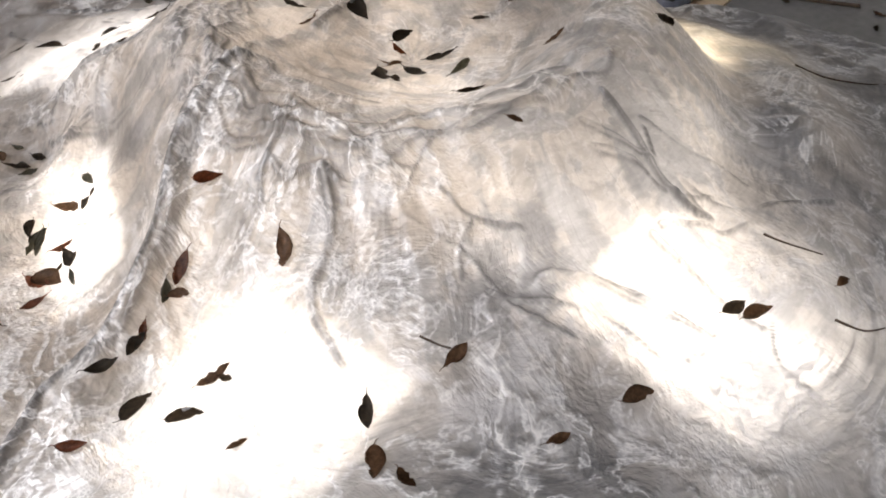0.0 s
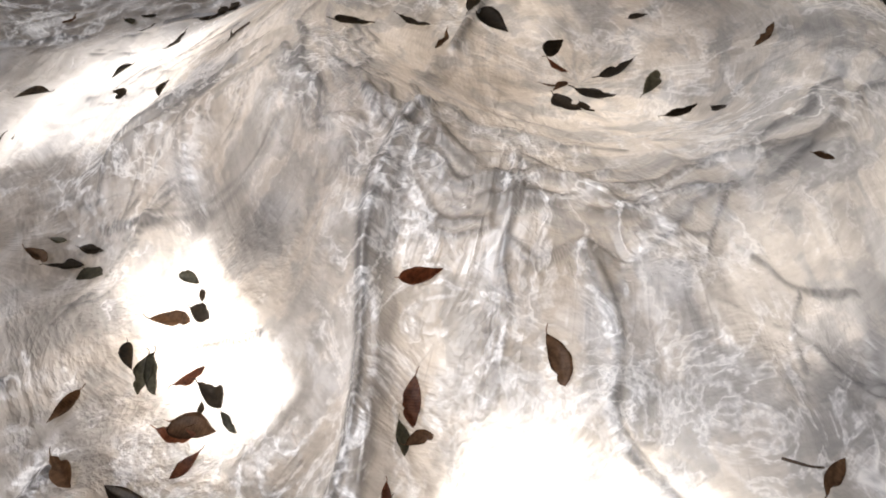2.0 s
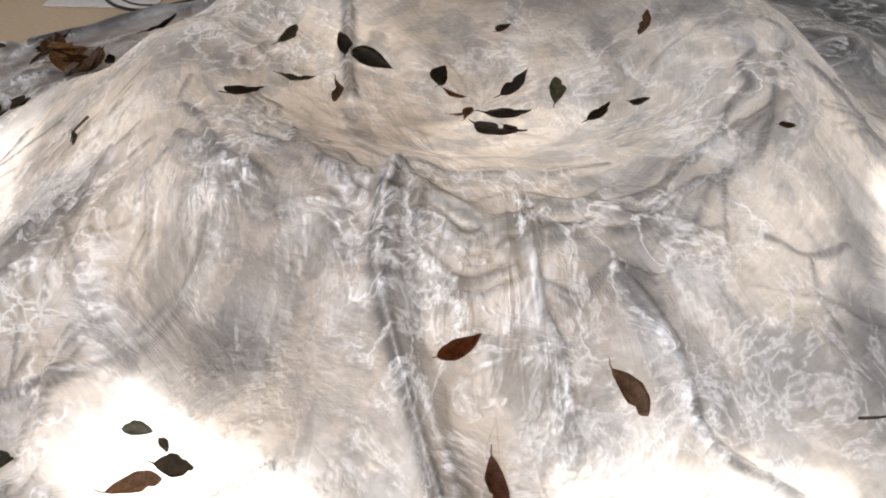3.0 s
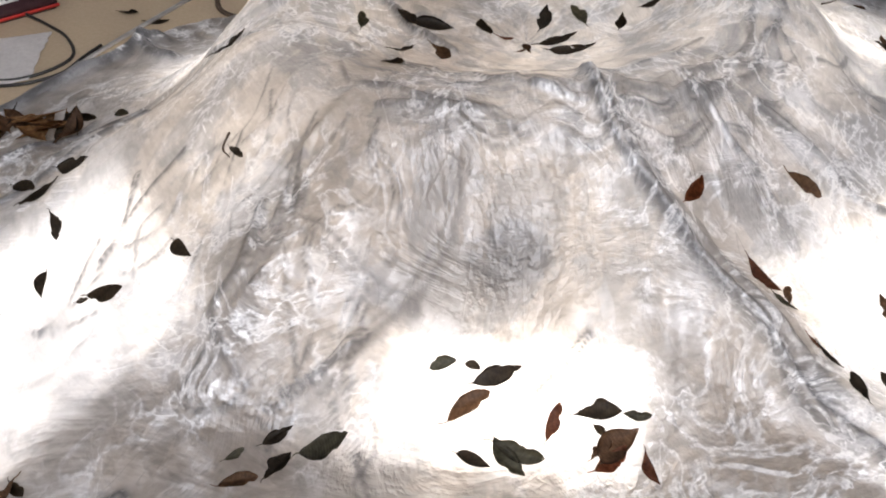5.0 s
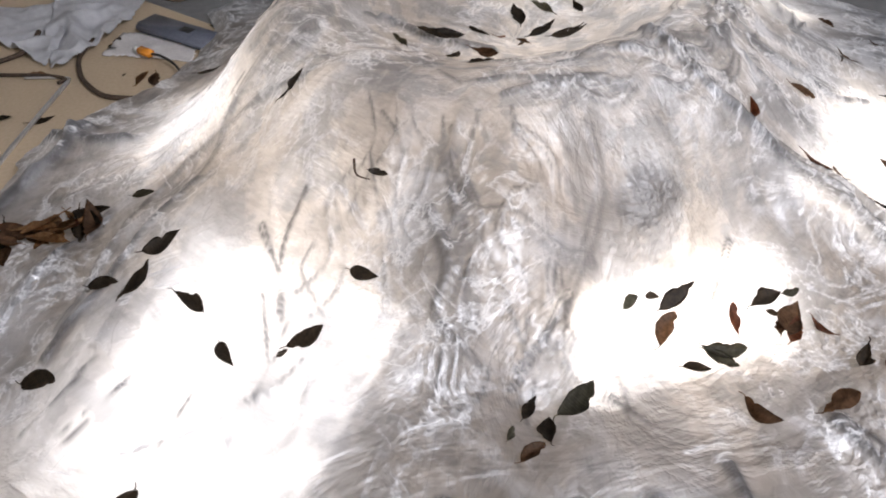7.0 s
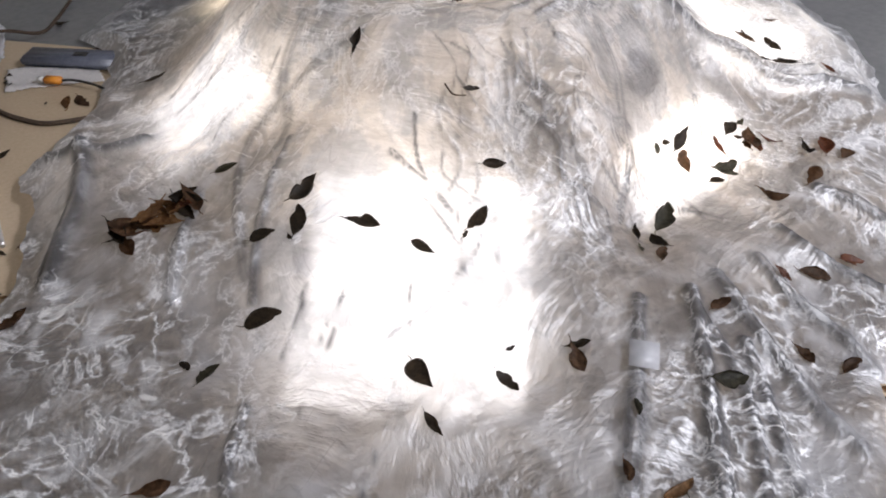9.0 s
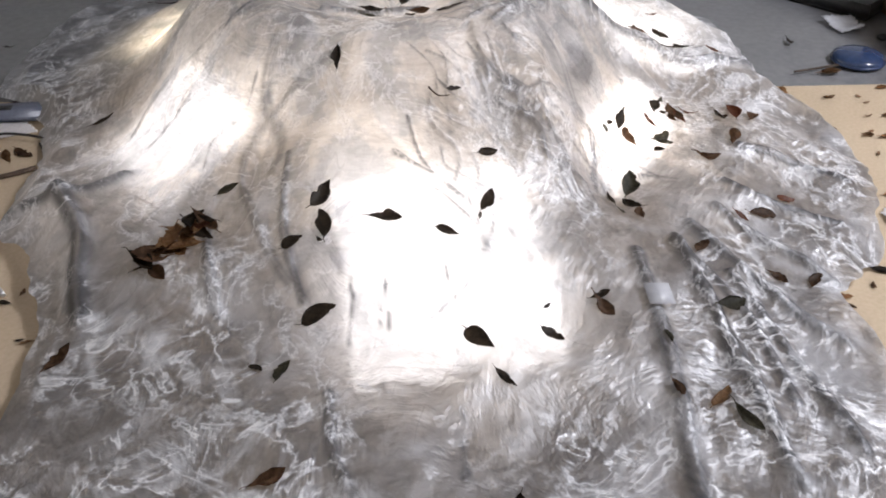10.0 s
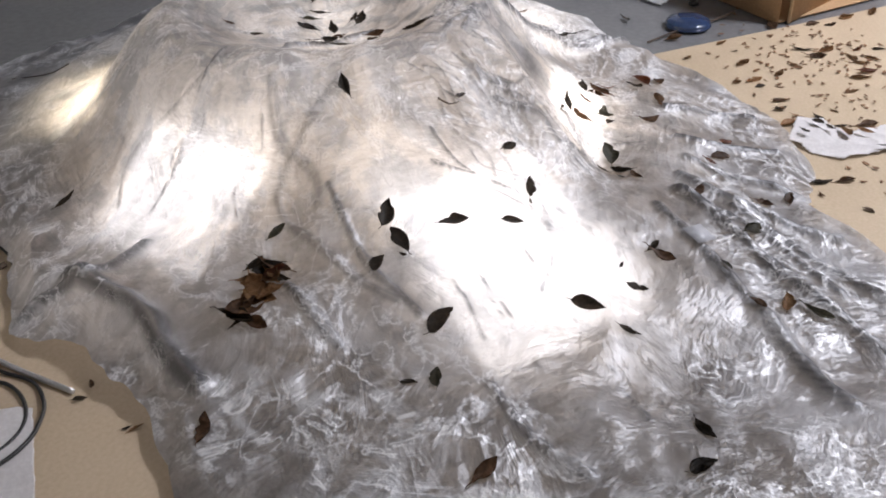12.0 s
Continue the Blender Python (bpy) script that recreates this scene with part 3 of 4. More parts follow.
light_panel(0.50, 0.08, 0, 0.20, 0.30, 1.0, CREAM)
light_panel(-0.445, 0.20, 0, 0.26, 0.28, 0.66, WARM)


def small_lamp(x, y, z, watts, colour, size):
    data = bpy.data.lights.new("lamp_under_cloth", "POINT")
    data.energy, data.color, data.shadow_soft_size = watts, colour, size
    new("lamp_under_cloth", data).location = (x, y, z)


small_lamp(CX + 0.05, CY + 0.0, 0.05, 1.9, CREAM, 0.16)
for x, y, watts in ((-0.38, -0.15, 0.65), (-0.31, 0.10, 0.6), (0.03, -0.32, 0.35), (0.27, -0.02, 0.75), (0.20, 0.22, 0.5)):
    small_lamp(x, y, 0.10, watts, CREAM, 0.09)
light_panel(-0.035, 0.455, 0, 0.20, 0.13, 0.42, (1.0, 0.86, 0.62))


# ---- fallen leaves ----
SHAPES = 9


def leaf_meshes(kind, variant):
    """Blade, folded along its midrib, curled, rolled and nibbled, one metre long; and its stalk."""
    rnd = random.Random(variant * 7 + 1)
    shape = variant % SHAPES
    wide, curl, fold, bend = rnd.uniform(0.37, 0.50), rnd.uniform(0.02, 0.24), rnd.uniform(0.05, 0.45), rnd.uniform(-0.10, 0.10)
    full, tip, seed = rnd.uniform(0.62, 1.0), rnd.uniform(0.72, 1.25), rnd.uniform(0, 50)
    twist, roll = rnd.uniform(-0.5, 0.5), 0.0
    if shape in (2, 6):
        roll, wide = rnd.uniform(0.7, 1.2), wide * 1.15
    if shape in (4, 7):
        twist, curl = rnd.choice((-0.8, 0.8)), curl + 0.15
    bites = [(rnd.uniform(0.15, 0.9), rnd.choice((-1, 1)), rnd.uniform(0.15, 0.5), rnd.uniform(0.04, 0.09)) for k in range(3 if shape in (1, 4, 5, 8) else 1)]
    bm = bmesh.new()
    n, rows, across = 16, [], (-1, -0.66, -0.33, 0, 0.33, 0.66, 1)
    for i in range(n + 1):
        t = i / n
        half = 0.5 * wide * math.sin(math.pi * t ** tip) ** full + 0.002
        x, lift = t - 0.5, curl * (2 * t - 1) ** 2 * 0.5
        mid = bend * math.sin(math.pi * t)
        row = []
        for s in across:
            w = half * (1 + 0.09 * noise.noise((t * 7, s * 2, seed)))
            for bt, side, deep, spread in bites:
                if s * side > 0:
                    w *= 1 - deep * math.exp(-((t - bt) / spread) ** 2) * abs(s)
            y, z = s * w, fold * abs(s) * w + 0.03 * noise.noise((t * 5, s * 2.5, seed + 9))
            if roll:
                bow = roll * s
                y, z = w * math.sin(bow) / roll, w * (1 - math.cos(bow)) / roll
            turn = twist * (t - 0.4)
            y, z = y * math.cos(turn) - z * math.sin(turn), y * math.sin(turn) + z * math.cos(turn)
            row.append(bm.verts.new((x, mid + y, lift + z)))
        rows.append(row)
    for a, b in zip(rows, rows[1:]):
        for k in range(len(across) - 1):
            bm.faces.new((a[k], a[k + 1], b[k + 1], b[k]))
    bmesh.ops.solidify(bm, geom=bm.faces[:], thickness=0.012)
    blade = finish(bm, "leaf", LEAF[kind])
    lift = curl * 0.5
    stalk = finish(tube([(-0.48, 0, lift), (-0.56, 0.02, lift + 0.01), (-0.66, 0.06 * rnd.uniform(-1, 1.5), lift + 0.02)], 0.015, 5, 0.6), "stalk", LEAF[kind])
    return blade, stalk


KINDS = {"d": "dark brown dried leaf", "b": "brown dried leaf", "r": "reddish brown dried leaf", "g": "dull olive grey dried leaf", "o": "pale tan dried leaf"}
STOCK = {(k, v): leaf_meshes(k, v + SHAPES * i) for i, k in enumerate(KINDS) for v in range(SHAPES)}
rnd = random.Random(4)


def put_leaf(x, y, turn, millimetres, kind, ground, where, group):
    size = millimetres / 1000 * (1.0 if ground is height else 0.88)
    blade, stalk = STOCK[kind, rnd.randrange(SHAPES)]
    e = 0.012
    n = Vector((ground(x - e, y) - ground(x + e, y), ground(x, y - e) - ground(x, y + e), 2 * e)).normalized()
    way = Vector((math.cos(radians(turn)), math.sin(radians(turn)), 0))
    way = (way - n * way.dot(n)).normalized()
    side = n.cross(way)
    m = Matrix((way, side, n)).transposed().to_4x4()
    high = max(ground(x + way.x * size * s + side.x * size * q, y + way.y * size * s + side.y * size * q) - (ground(x, y) + way.z * size * s + side.z * size * q)
               for s in (-0.3, 0, 0.3) for q in (-0.12, 0, 0.12))
    m = Matrix.Translation(Vector((x, y, ground(x, y))) + n * (0.0015 + min(max(high, 0), 0.008))) @ m @ pose(0, 0, 0, rnd.uniform(-9, 9), rnd.uniform(-5, 5), 0)
    ob = tagged(new("leaf", blade), KINDS[kind] + " lying on " + where, "leaf", group)
    ob.matrix_world = m @ Matrix.Diagonal((size, size * rnd.uniform(0.85, 1.15), size, 1))
    stem = new("stalk", stalk)
    stem.parent = ob
    return ob


LEAVES = {k: () for k in ("crater", "south", "west_low", "west", "floor_y", "floor_z", "on_tissue", "floor_x")}
# x, y, heading in degrees, length in millimetres, kind
LEAVES["crater"] += (
    (-0.195, -0.205, 85, 54, "d"), (-0.190, -0.129, 44, 39, "d"), (-0.240, -0.070, 90, 41, "g"), (-0.151, -0.041, 0, 54, "d"),
    (-0.182, -0.046, 127, 39, "d"), (-0.083, -0.007, 107, 37, "d"), (-0.060, -0.025, 18, 28, "r"), (-0.032, -0.047, 100, 29, "b"),
    (0.009, -0.033, 12, 54, "d"), (0.019, -0.087, -12, 54, "d"), (-0.003, 0.017, 72, 48, "d"), (0.043, 0.019, 111, 42, "g"),
    (0.098, 0.005, 74, 42, "d"), (-0.057, 0.108, 72, 26, "d"), (-0.051, 0.163, 96, 26, "b"), (0.103, 0.134, 85, 35, "b"),
    (0.158, 0.266, 101, 54, "d"), (0.289, -0.042, 36, 21, "b"), (0.140, 0.016, -9, 30, "d"), (-0.142, -0.124, -57, 42, "b"),
)
LEAVES["crater"] += (
    (0.035, -0.075, -20, 33, "d"), (-0.040, -0.056, 39, 21, "b"),
)
LEAVES["south"] += (
    (0.104, -0.355, 61, 42, "r"), (0.238, -0.317, -30, 48, "b"), (0.168, -0.421, -37, 47, "r"), (0.184, -0.450, -22, 32, "g"),
    (0.194, -0.437, 71, 26, "b"), (0.209, -0.485, -22, 26, "r"), (0.219, -0.500, -48, 34, "d"), (0.306, -0.594, 63, 38, "r"),
    (0.233, -0.542, 92, 40, "d"), (0.290, -0.522, 120, 46, "d"), (0.337, -0.480, 64, 45, "d"), (0.414, -0.445, 102, 25, "b"),
    (0.306, -0.435, 96, 43, "b"), (0.319, -0.426, 39, 21, "d"), (0.453, -0.315, -22, 45, "d"), (0.510, -0.336, -26, 41, "b"),
    (0.543, -0.316, 12, 29, "b"), (0.448, -0.211, 113, 37, "b"), (0.575, -0.168, 88, 30, "b"), (0.569, -0.067, 82, 37, "b"),
)
LEAVES["south"] += (
    (0.512, 0.106, 94, 38, "d"), (0.528, 0.126, 89, 43, "b"), (0.536, 0.248, 99, 29, "b"),
)
LEAVES["west_low"] += (
    (-0.164, -0.476, 19, 30, "g"), (-0.133, -0.479, -31, 17, "d"), (-0.108, -0.491, 16, 54, "d"), (-0.140, -0.517, 36, 54, "b"),
    (-0.059, -0.537, 66, 41, "r"), (-0.015, -0.537, 2, 47, "d"), (0.023, -0.538, -6, 30, "g"), (-0.013, -0.552, -45, 20, "d"),
    (0.001, -0.569, 41, 54, "b"), (-0.016, -0.572, 39, 31, "b"), (-0.010, -0.581, 37, 44, "r"), (0.028, -0.593, -80, 38, "r"),
    (-0.096, -0.562, -23, 54, "g"), (-0.106, -0.568, -55, 48, "g"), (-0.140, -0.571, -21, 36, "d"), (-0.371, -0.553, 40, 24, "g"),
    (-0.332, -0.526, 36, 35, "d"), (-0.281, -0.545, 11, 54, "g"), (-0.328, -0.566, 60, 44, "d"), (-0.363, -0.585, 18, 39, "b"),
)
LEAVES["west_low"] += (
    (-0.120, -0.651, -72, 46, "b"), (-0.045, -0.686, 0, 53, "b"), (0.058, -0.668, 29, 54, "r"), (0.026, -0.649, -151, 54, "d"),
    (0.059, -0.708, -9, 54, "b"),
)
LEAVES["west"] += (
    (-0.599, -0.258, -71, 51, "d"), (-0.591, -0.350, -89, 36, "d"), (-0.513, -0.380, 4, 44, "d"), (-0.541, -0.381, 13, 14, "d"),
    (-0.430, -0.354, -50, 34, "d"), (-0.370, -0.275, -51, 24, "d"), (-0.639, -0.178, 30, 54, "d"), (-0.597, -0.156, -8, 52, "d"),
    (-0.773, -0.238, -39, 52, "d"), (-0.674, -0.147, -23, 37, "d"), (-0.662, -0.185, -122, 15, "d"), (-0.393, -0.094, 13, 50, "d"),
    (-0.583, 0.012, -42, 38, "g"), (-0.765, 0.045, -40, 33, "d"), (-0.767, 0.025, -113, 44, "b"), (-0.724, 0.028, -68, 54, "b"),
    (-0.723, 0.020, -113, 54, "o"), (-0.671, 0.042, -67, 51, "o"), (-0.641, 0.041, -34, 38, "d"), (-0.373, 0.418, -37, 48, "d"),
)
LEAVES["west"] += (
    (-0.870, -0.194, -108, 26, "d"), (-0.865, -0.232, -1, 37, "g"), (-1.007, -0.287, -44, 50, "b"), (-0.731, -0.450, -115, 53, "d"),
    (-0.672, -0.530, -98, 36, "d"), (-0.780, -0.500, -109, 36, "d"), (-0.635, -0.511, -26, 14, "d"), (-0.597, -0.581, -131, 52, "b"),
    (-0.576, -0.572, -43, 32, "d"), (-0.705, -0.704, -138, 30, "b"), (-0.683, -0.758, -16, 48, "o"), (-0.709, -0.793, -124, 51, "g"),
    (-0.518, -0.742, -50, 47, "g"), (-0.627, -0.675, -139, 23, "g"), (-0.409, -0.686, -20, 38, "b"), (-0.299, -0.726, -88, 30, "r"),
    (-0.255, -0.759, -72, 45, "b"), (-0.191, -0.791, -34, 48, "r"), (-0.406, -0.798, -115, 37, "b"), (-0.387, -0.854, -19, 34, "b"),
)
LEAVES["west"] += (
    (-0.931, 0.072, 0, 54, "b"), (-0.946, -0.572, -166, 54, "d"), (-1.014, -0.553, -65, 41, "d"),
)
LEAVES["floor_y"] += (
    (0.310, -0.967, -43, 62, "b"), (0.345, -0.748, 179, 56, "b"), (0.293, -0.747, -169, 49, "o"), (0.205, -0.837, -93, 62, "b"),
    (0.154, -0.856, -122, 62, "b"), (0.203, -0.922, -66, 27, "b"), (0.208, -0.963, -62, 55, "b"), (0.179, -0.970, -75, 30, "d"),
    (0.058, -0.978, -61, 43, "d"), (0.096, -0.989, -89, 41, "b"), (0.445, -0.949, -50, 44, "b"), (0.390, -0.966, -65, 23, "b"),
    (0.353, -0.842, -43, 37, "o"), (0.250, -1.032, -39, 53, "o"), (0.290, -1.084, -148, 46, "o"), (0.388, -1.132, -101, 56, "d"),
    (0.342, -1.147, -101, 62, "b"), (0.383, -1.189, -51, 62, "o"), (0.558, -1.214, -73, 46, "b"), (0.555, -1.258, -70, 41, "b"),
)
LEAVES["floor_y"] += (
    (0.604, -1.319, -60, 62, "b"), (0.652, -1.251, -48, 55, "o"), (0.383, -1.262, -56, 48, "r"), (0.333, -1.230, -172, 61, "b"),
)
LEAVES["floor_z"] += (
    (0.638, -1.399, -31, 62, "b"), (0.380, -1.317, -94, 38, "d"), (0.138, -1.162, -70, 45, "o"), (0.041, -1.090, -143, 26, "o"),
    (0.211, -1.211, -90, 62, "b"), (0.296, -1.236, -116, 55, "b"), (0.247, -1.238, -77, 62, "r"), (0.320, -1.278, -143, 51, "b"),
    (-0.014, -0.970, -56, 53, "o"), (0.018, -1.003, -117, 34, "b"), (-0.049, -0.915, -128, 41, "b"), (0.009, -1.045, -153, 38, "d"),
    (-0.033, -1.075, -85, 35, "d"), (-0.030, -1.130, -81, 62, "b"), (-0.264, -0.956, -80, 56, "d"), (-0.262, -1.002, -78, 52, "b"),
    (-0.313, -0.942, -162, 20, "b"), (-0.370, -1.006, -141, 26, "b"), (-0.357, -0.901, -76, 27, "b"), (-0.384, -0.903, -81, 37, "b"),
)
LEAVES["floor_z"] += (
    (-0.447, -0.935, -109, 31, "d"), (0.558, -1.106, -174, 62, "b"), (0.486, -0.838, -58, 62, "b"), (0.630, -0.738, -159, 47, "d"),
)
LEAVES["on_tissue"] += (
    (-0.081, -0.983, -156, 31, "d"), (-0.041, -1.023, -145, 33, "d"), (-0.070, -1.039, -162, 33, "d"), (-0.086, -1.063, 180, 58, "b"),
    (-0.088, -1.104, -136, 41, "b"), (-0.153, -1.113, -99, 23, "d"),
)
LEAVES["floor_x"] += (
    (-0.458, 0.587, 51, 59, "b"), (-0.466, 0.755, 58, 62, "d"), (-0.624, 0.701, -30, 51, "b"), (-0.523, 0.960, -11, 23, "d"),
    (-0.458, 0.971, -4, 19, "d"), (-0.429, 0.889, 43, 55, "b"), (-0.653, 0.522, -5, 53, "d"), (-0.485, 0.619, 33, 14, "d"),
    (-0.438, 0.566, -104, 62, "b"), (-0.043, 0.950, -50, 28, "d"), (-0.085, 1.007, -4, 39, "b"), (0.072, 0.913, 16, 29, "d"),
    (-0.269, 0.728, -44, 32, "d"), (-0.310, 0.740, -43, 29, "d"), (-0.232, 0.905, -38, 40, "d"), (-0.883, 0.176, -52, 27, "b"),
    (-0.821, 0.271, -75, 24, "d"), (-0.790, 0.265, 21, 24, "b"), (-0.715, 0.562, -6, 44, "d"), (-0.792, 0.638, -14, 29, "b"),
)
LEAVES["floor_x"] += (
    (-0.882, 0.189, -60, 19, "d"),
)


def board_height(x, y):
    return 0.0


def tissue_height(x, y):
    return 0.016


for place, rows in LEAVES.items():
    on_cloth = place in ("crater", "south", "west_low", "west")
    ground = height if on_cloth else tissue_height if place == "on_tissue" else board_height
    where = "the white cloth" if on_cloth else "crumpled tissue" if place == "on_tissue" else "the beige floor"
    for row in rows:
        x, y, turn, long, kind = row
        if not on_cloth and kind == "b" and rnd.random() < 0.55:
            kind = "o"
        put_leaf(x, y, turn, long, kind, ground, where, "leaves on the cloth" if on_cloth else "leaves on the floor")


# ---- things on the floor ----
def at_floor(x, y, turn=0):
    return pose(x, y, 0, 0, 0, turn)


def crumpled_sheet(name, outline, lift, seed, mat, label, category, thick=0.0012, cells=60):
    """A thin crumpled sheet that lies on the floor within a rough outline."""
    xs, ys = [p[0] for p in outline], [p[1] for p in outline]
    x0, x1, y0, y1 = min(xs), max(xs), min(ys), max(ys)

    def inside(x, y):
        odd = False
        for (ax, ay), (bx, by) in zip(outline, outline[1:] + outline[:1]):
            if (ay > y) != (by > y) and x < ax + (y - ay) / (by - ay) * (bx - ax):
                odd = not odd
        return odd

    bm, made = bmesh.new(), {}

    def vert(i, j):
        if (i, j) not in made:
            x, y = x0 + (x1 - x0) * i / cells, y0 + (y1 - y0) * j / cells
            x += 0.004 * noise.noise((x * 60, y * 60, seed))
            z = 0.002 + lift * (0.45 + 0.55 * noise.noise((x * 9, y * 9, seed))) * (1 - 2 * abs(noise.noise((x * 17, y * 17, seed + 5))) * 0.8)
            made[i, j] = bm.verts.new((x, y, max(z, 0.002)))
        return made[i, j]

    for i in range(cells):
        for j in range(cells):
            if inside(x0 + (x1 - x0) * (i + 0.5) / cells, y0 + (y1 - y0) * (j + 0.5) / cells):
                bm.faces.new((vert(i, j), vert(i + 1, j), vert(i + 1, j + 1), vert(i, j + 1)))
    ob = tagged(new(name, finish(bm, name, mat)), label, category)
    shell = ob.modifiers.new("thickness", "SOLIDIFY")
    shell.thickness = thick
    return ob


crumpled_sheet("tissue", [(-0.09, -0.948), (0.0, -0.994), (0.0, -1.045), (-0.07, -1.076), (-0.03, -1.17), (-0.13, -1.19), (-0.165, -1.08), (-0.18, -1.026), (-0.15, -0.975)],
               0.018, 3, TISSUE, "crumpled white tissue on the beige floor with leaves on it", "tissue")
crumpled_sheet("plastic_bag", [(-0.60, 0.69), (-0.53, 0.735), (-0.44, 0.82), (-0.33, 0.96), (-0.34, 1.12), (-0.46, 1.16), (-0.54, 0.97), (-0.58, 0.86)],
               0.05, 8, FILM, "crumpled white plastic bag on the floor", "bag", cells=110)
crumpled_sheet("paper_scrap", [(-0.50, 0.72), (-0.42, 0.66), (-0.36, 0.60), (-0.33, 0.66), (-0.36, 0.76), (-0.44, 0.80)],
               0.006, 14, TISSUE, "white paper scrap under an orange plug", "paper", cells=40)
crumpled_sheet("paper_sheet", [(-0.839, 0.331), (-0.845, 0.50), (-1.06, 0.46), (-1.03, 0.262)],
               0.003, 21, TISSUE, "flat white paper sheet on the beige floor", "paper", cells=130)
crumpled_sheet("film_sheet", [(-0.93, 0.905), (-0.82, 0.915), (-0.81, 0.79), (-0.85, 0.726), (-0.90, 0.72), (-1.0, 0.80)],
               0.02, 31, FILM, "piece of clear white film on the floor", "film", cells=30)
crumpled_sheet("plastic_bag", [(-0.76, 1.02), (-0.66, 1.08), (-0.53, 0.99), (-0.545, 0.83), (-0.605, 0.725), (-0.66, 0.86)],
               0.035, 37, FILM, "crumpled clear plastic bag beside brown vines", "bag", cells=100)
crumpled_sheet("film_scrap", [(0.80, -0.80), (0.84, -0.87), (0.76, -0.90), (0.73, -0.85)],
               0.03, 24, FILM, "small white plastic scrap on the grey floor", "scrap", cells=14)


def blue_dish():
    dish = thing("dish", "dark blue glazed round dish upside down on the floor", "dish", at=at_floor(0.572, -0.892))
    bm, rings = bmesh.new(), []
    for r, z in ((0.046, 0.0), (0.056, 0.004), (0.058, 0.010), (0.054, 0.017), (0.042, 0.022), (0.024, 0.025), (0.008, 0.026)):
        rings.append([bm.verts.new((r * math.cos(a), r * math.sin(a), z)) for a in (k * math.tau / 40 for k in range(40))])
    for a, b in zip(rings, rings[1:]):
        for k in range(40):
            bm.faces.new((a[k], a[(k + 1) % 40], b[(k + 1) % 40], b[k]))
    bm.faces.new(rings[-1])
    bm.faces.new(rings[0])
    part("dish_body", bm, BLUE, dish)
    part("dish_rim", tube([(0.057 * math.cos(k * math.tau / 20), 0.057 * math.sin(k * math.tau / 20), 0.0055) for k in range(21)], 0.003, 6), BLUE, dish)


blue_dish()


def shade_blocker(x, y, rx, ry, rz, turn):
    """A flat smooth stone shape, unseen, added close under the cloth to block light; it shows as a dark patch."""
    bm = bmesh.new()
    bmesh.ops.create_icosphere(bm, subdivisions=4, radius=1)
    for v in bm.verts:
        k = 1 + 0.16 * noise.noise(v.co * 1.3)
        v.co = (v.co.x * rx * k, v.co.y * ry * k, v.co.z * rz * k)
    ob = tagged(new("stone", finish(bm, "stone", BOARD)), "unseen flat tan blocker added under the cloth to shade it", "stone")
    e = 0.03
    n = Vector((float(base_height(x - e, y) - base_height(x + e, y)), float(base_height(x, y - e) - base_height(x, y + e)), 2 * e)).normalized()
    ring = [(x + rx * s * math.cos(a), y + rx * s * math.sin(a)) for s in (0, 0.4, 0.7, 1.0) for a in np.linspace(0, math.tau, 16)]
    top = float(base_height(x, y))
    gap = min(height(p, q) - (top - (n.x * (p - x) + n.y * (q - y)) / n.z) for p, q in ring)
    at = Vector((x, y, top)) + n * (min(gap, 0) * n.z - 0.008 - rz)
    ob.matrix_world = Matrix.Translation(at) @ n.to_track_quat("Z", "Y").to_matrix().to_4x4() @ pose(0, 0, 0, 0, 0, turn)


# added blocker that casts the dark patch on the south slope
shade_blocker(-0.088, -0.412, 0.043, 0.036, 0.006, 20)
twig = new("twig", finish(tube([(0.655, -1.035, 0.006), (0.60, -0.97, 0.005), (0.54, -0.87, 0.004), (0.475, -0.79, 0.004), (0.455, -0.765, 0.004)], 0.0035, 7, 0.6, 0.3), "twig", VINE))
tagged(twig, "thin brown twig lying under the blue dish", "twig")


def cardboard_box():
    carton = thing("cardboard_box", "open brown corrugated cardboard box standing on its side", "box", at=pose(0.580, -1.146, 0, 0, 0, 28))
    w, t, h = 0.42, 0.006, 0.34
    part("side_panel", box(0.0, 0.02, 0, w, 0.02 + t, h, 0.0015), CARD, carton)
    part("back_panel", box(w - t, -0.36, 0, w, 0.02, h, 0.0015), CARD, carton)
    part("far_panel", box(0.0, -0.36 - t, 0, w, -0.36, h, 0.0015), CARD, carton)
    part("bottom_panel", box(0.0, -0.36, 0.001, w - t, 0.02, 0.001 + t, 0.0015), CARD, carton)
    flap = part("flap", box(-0.002, -0.30, 0.0, 0.004, 0.0, 0.30, 0.0015), CARD, carton, "pale cardboard flap standing ajar")
    flap.matrix_local = pose(-0.012, -0.004, 0.0, 0, 0, 15)
    edge = part("flap_edge", box(-0.003, -0.003, 0.0, 0.005, 0.001, 0.30), surface("raw_card_edge", (0.50, 0.36, 0.21), (0.6, 0.45, 0.28), 0.8, 30, 0.3, 200), carton)
    edge.matrix_local = pose(-0.012, -0.004, 0.0, 0, 0, 15)


cardboard_box()


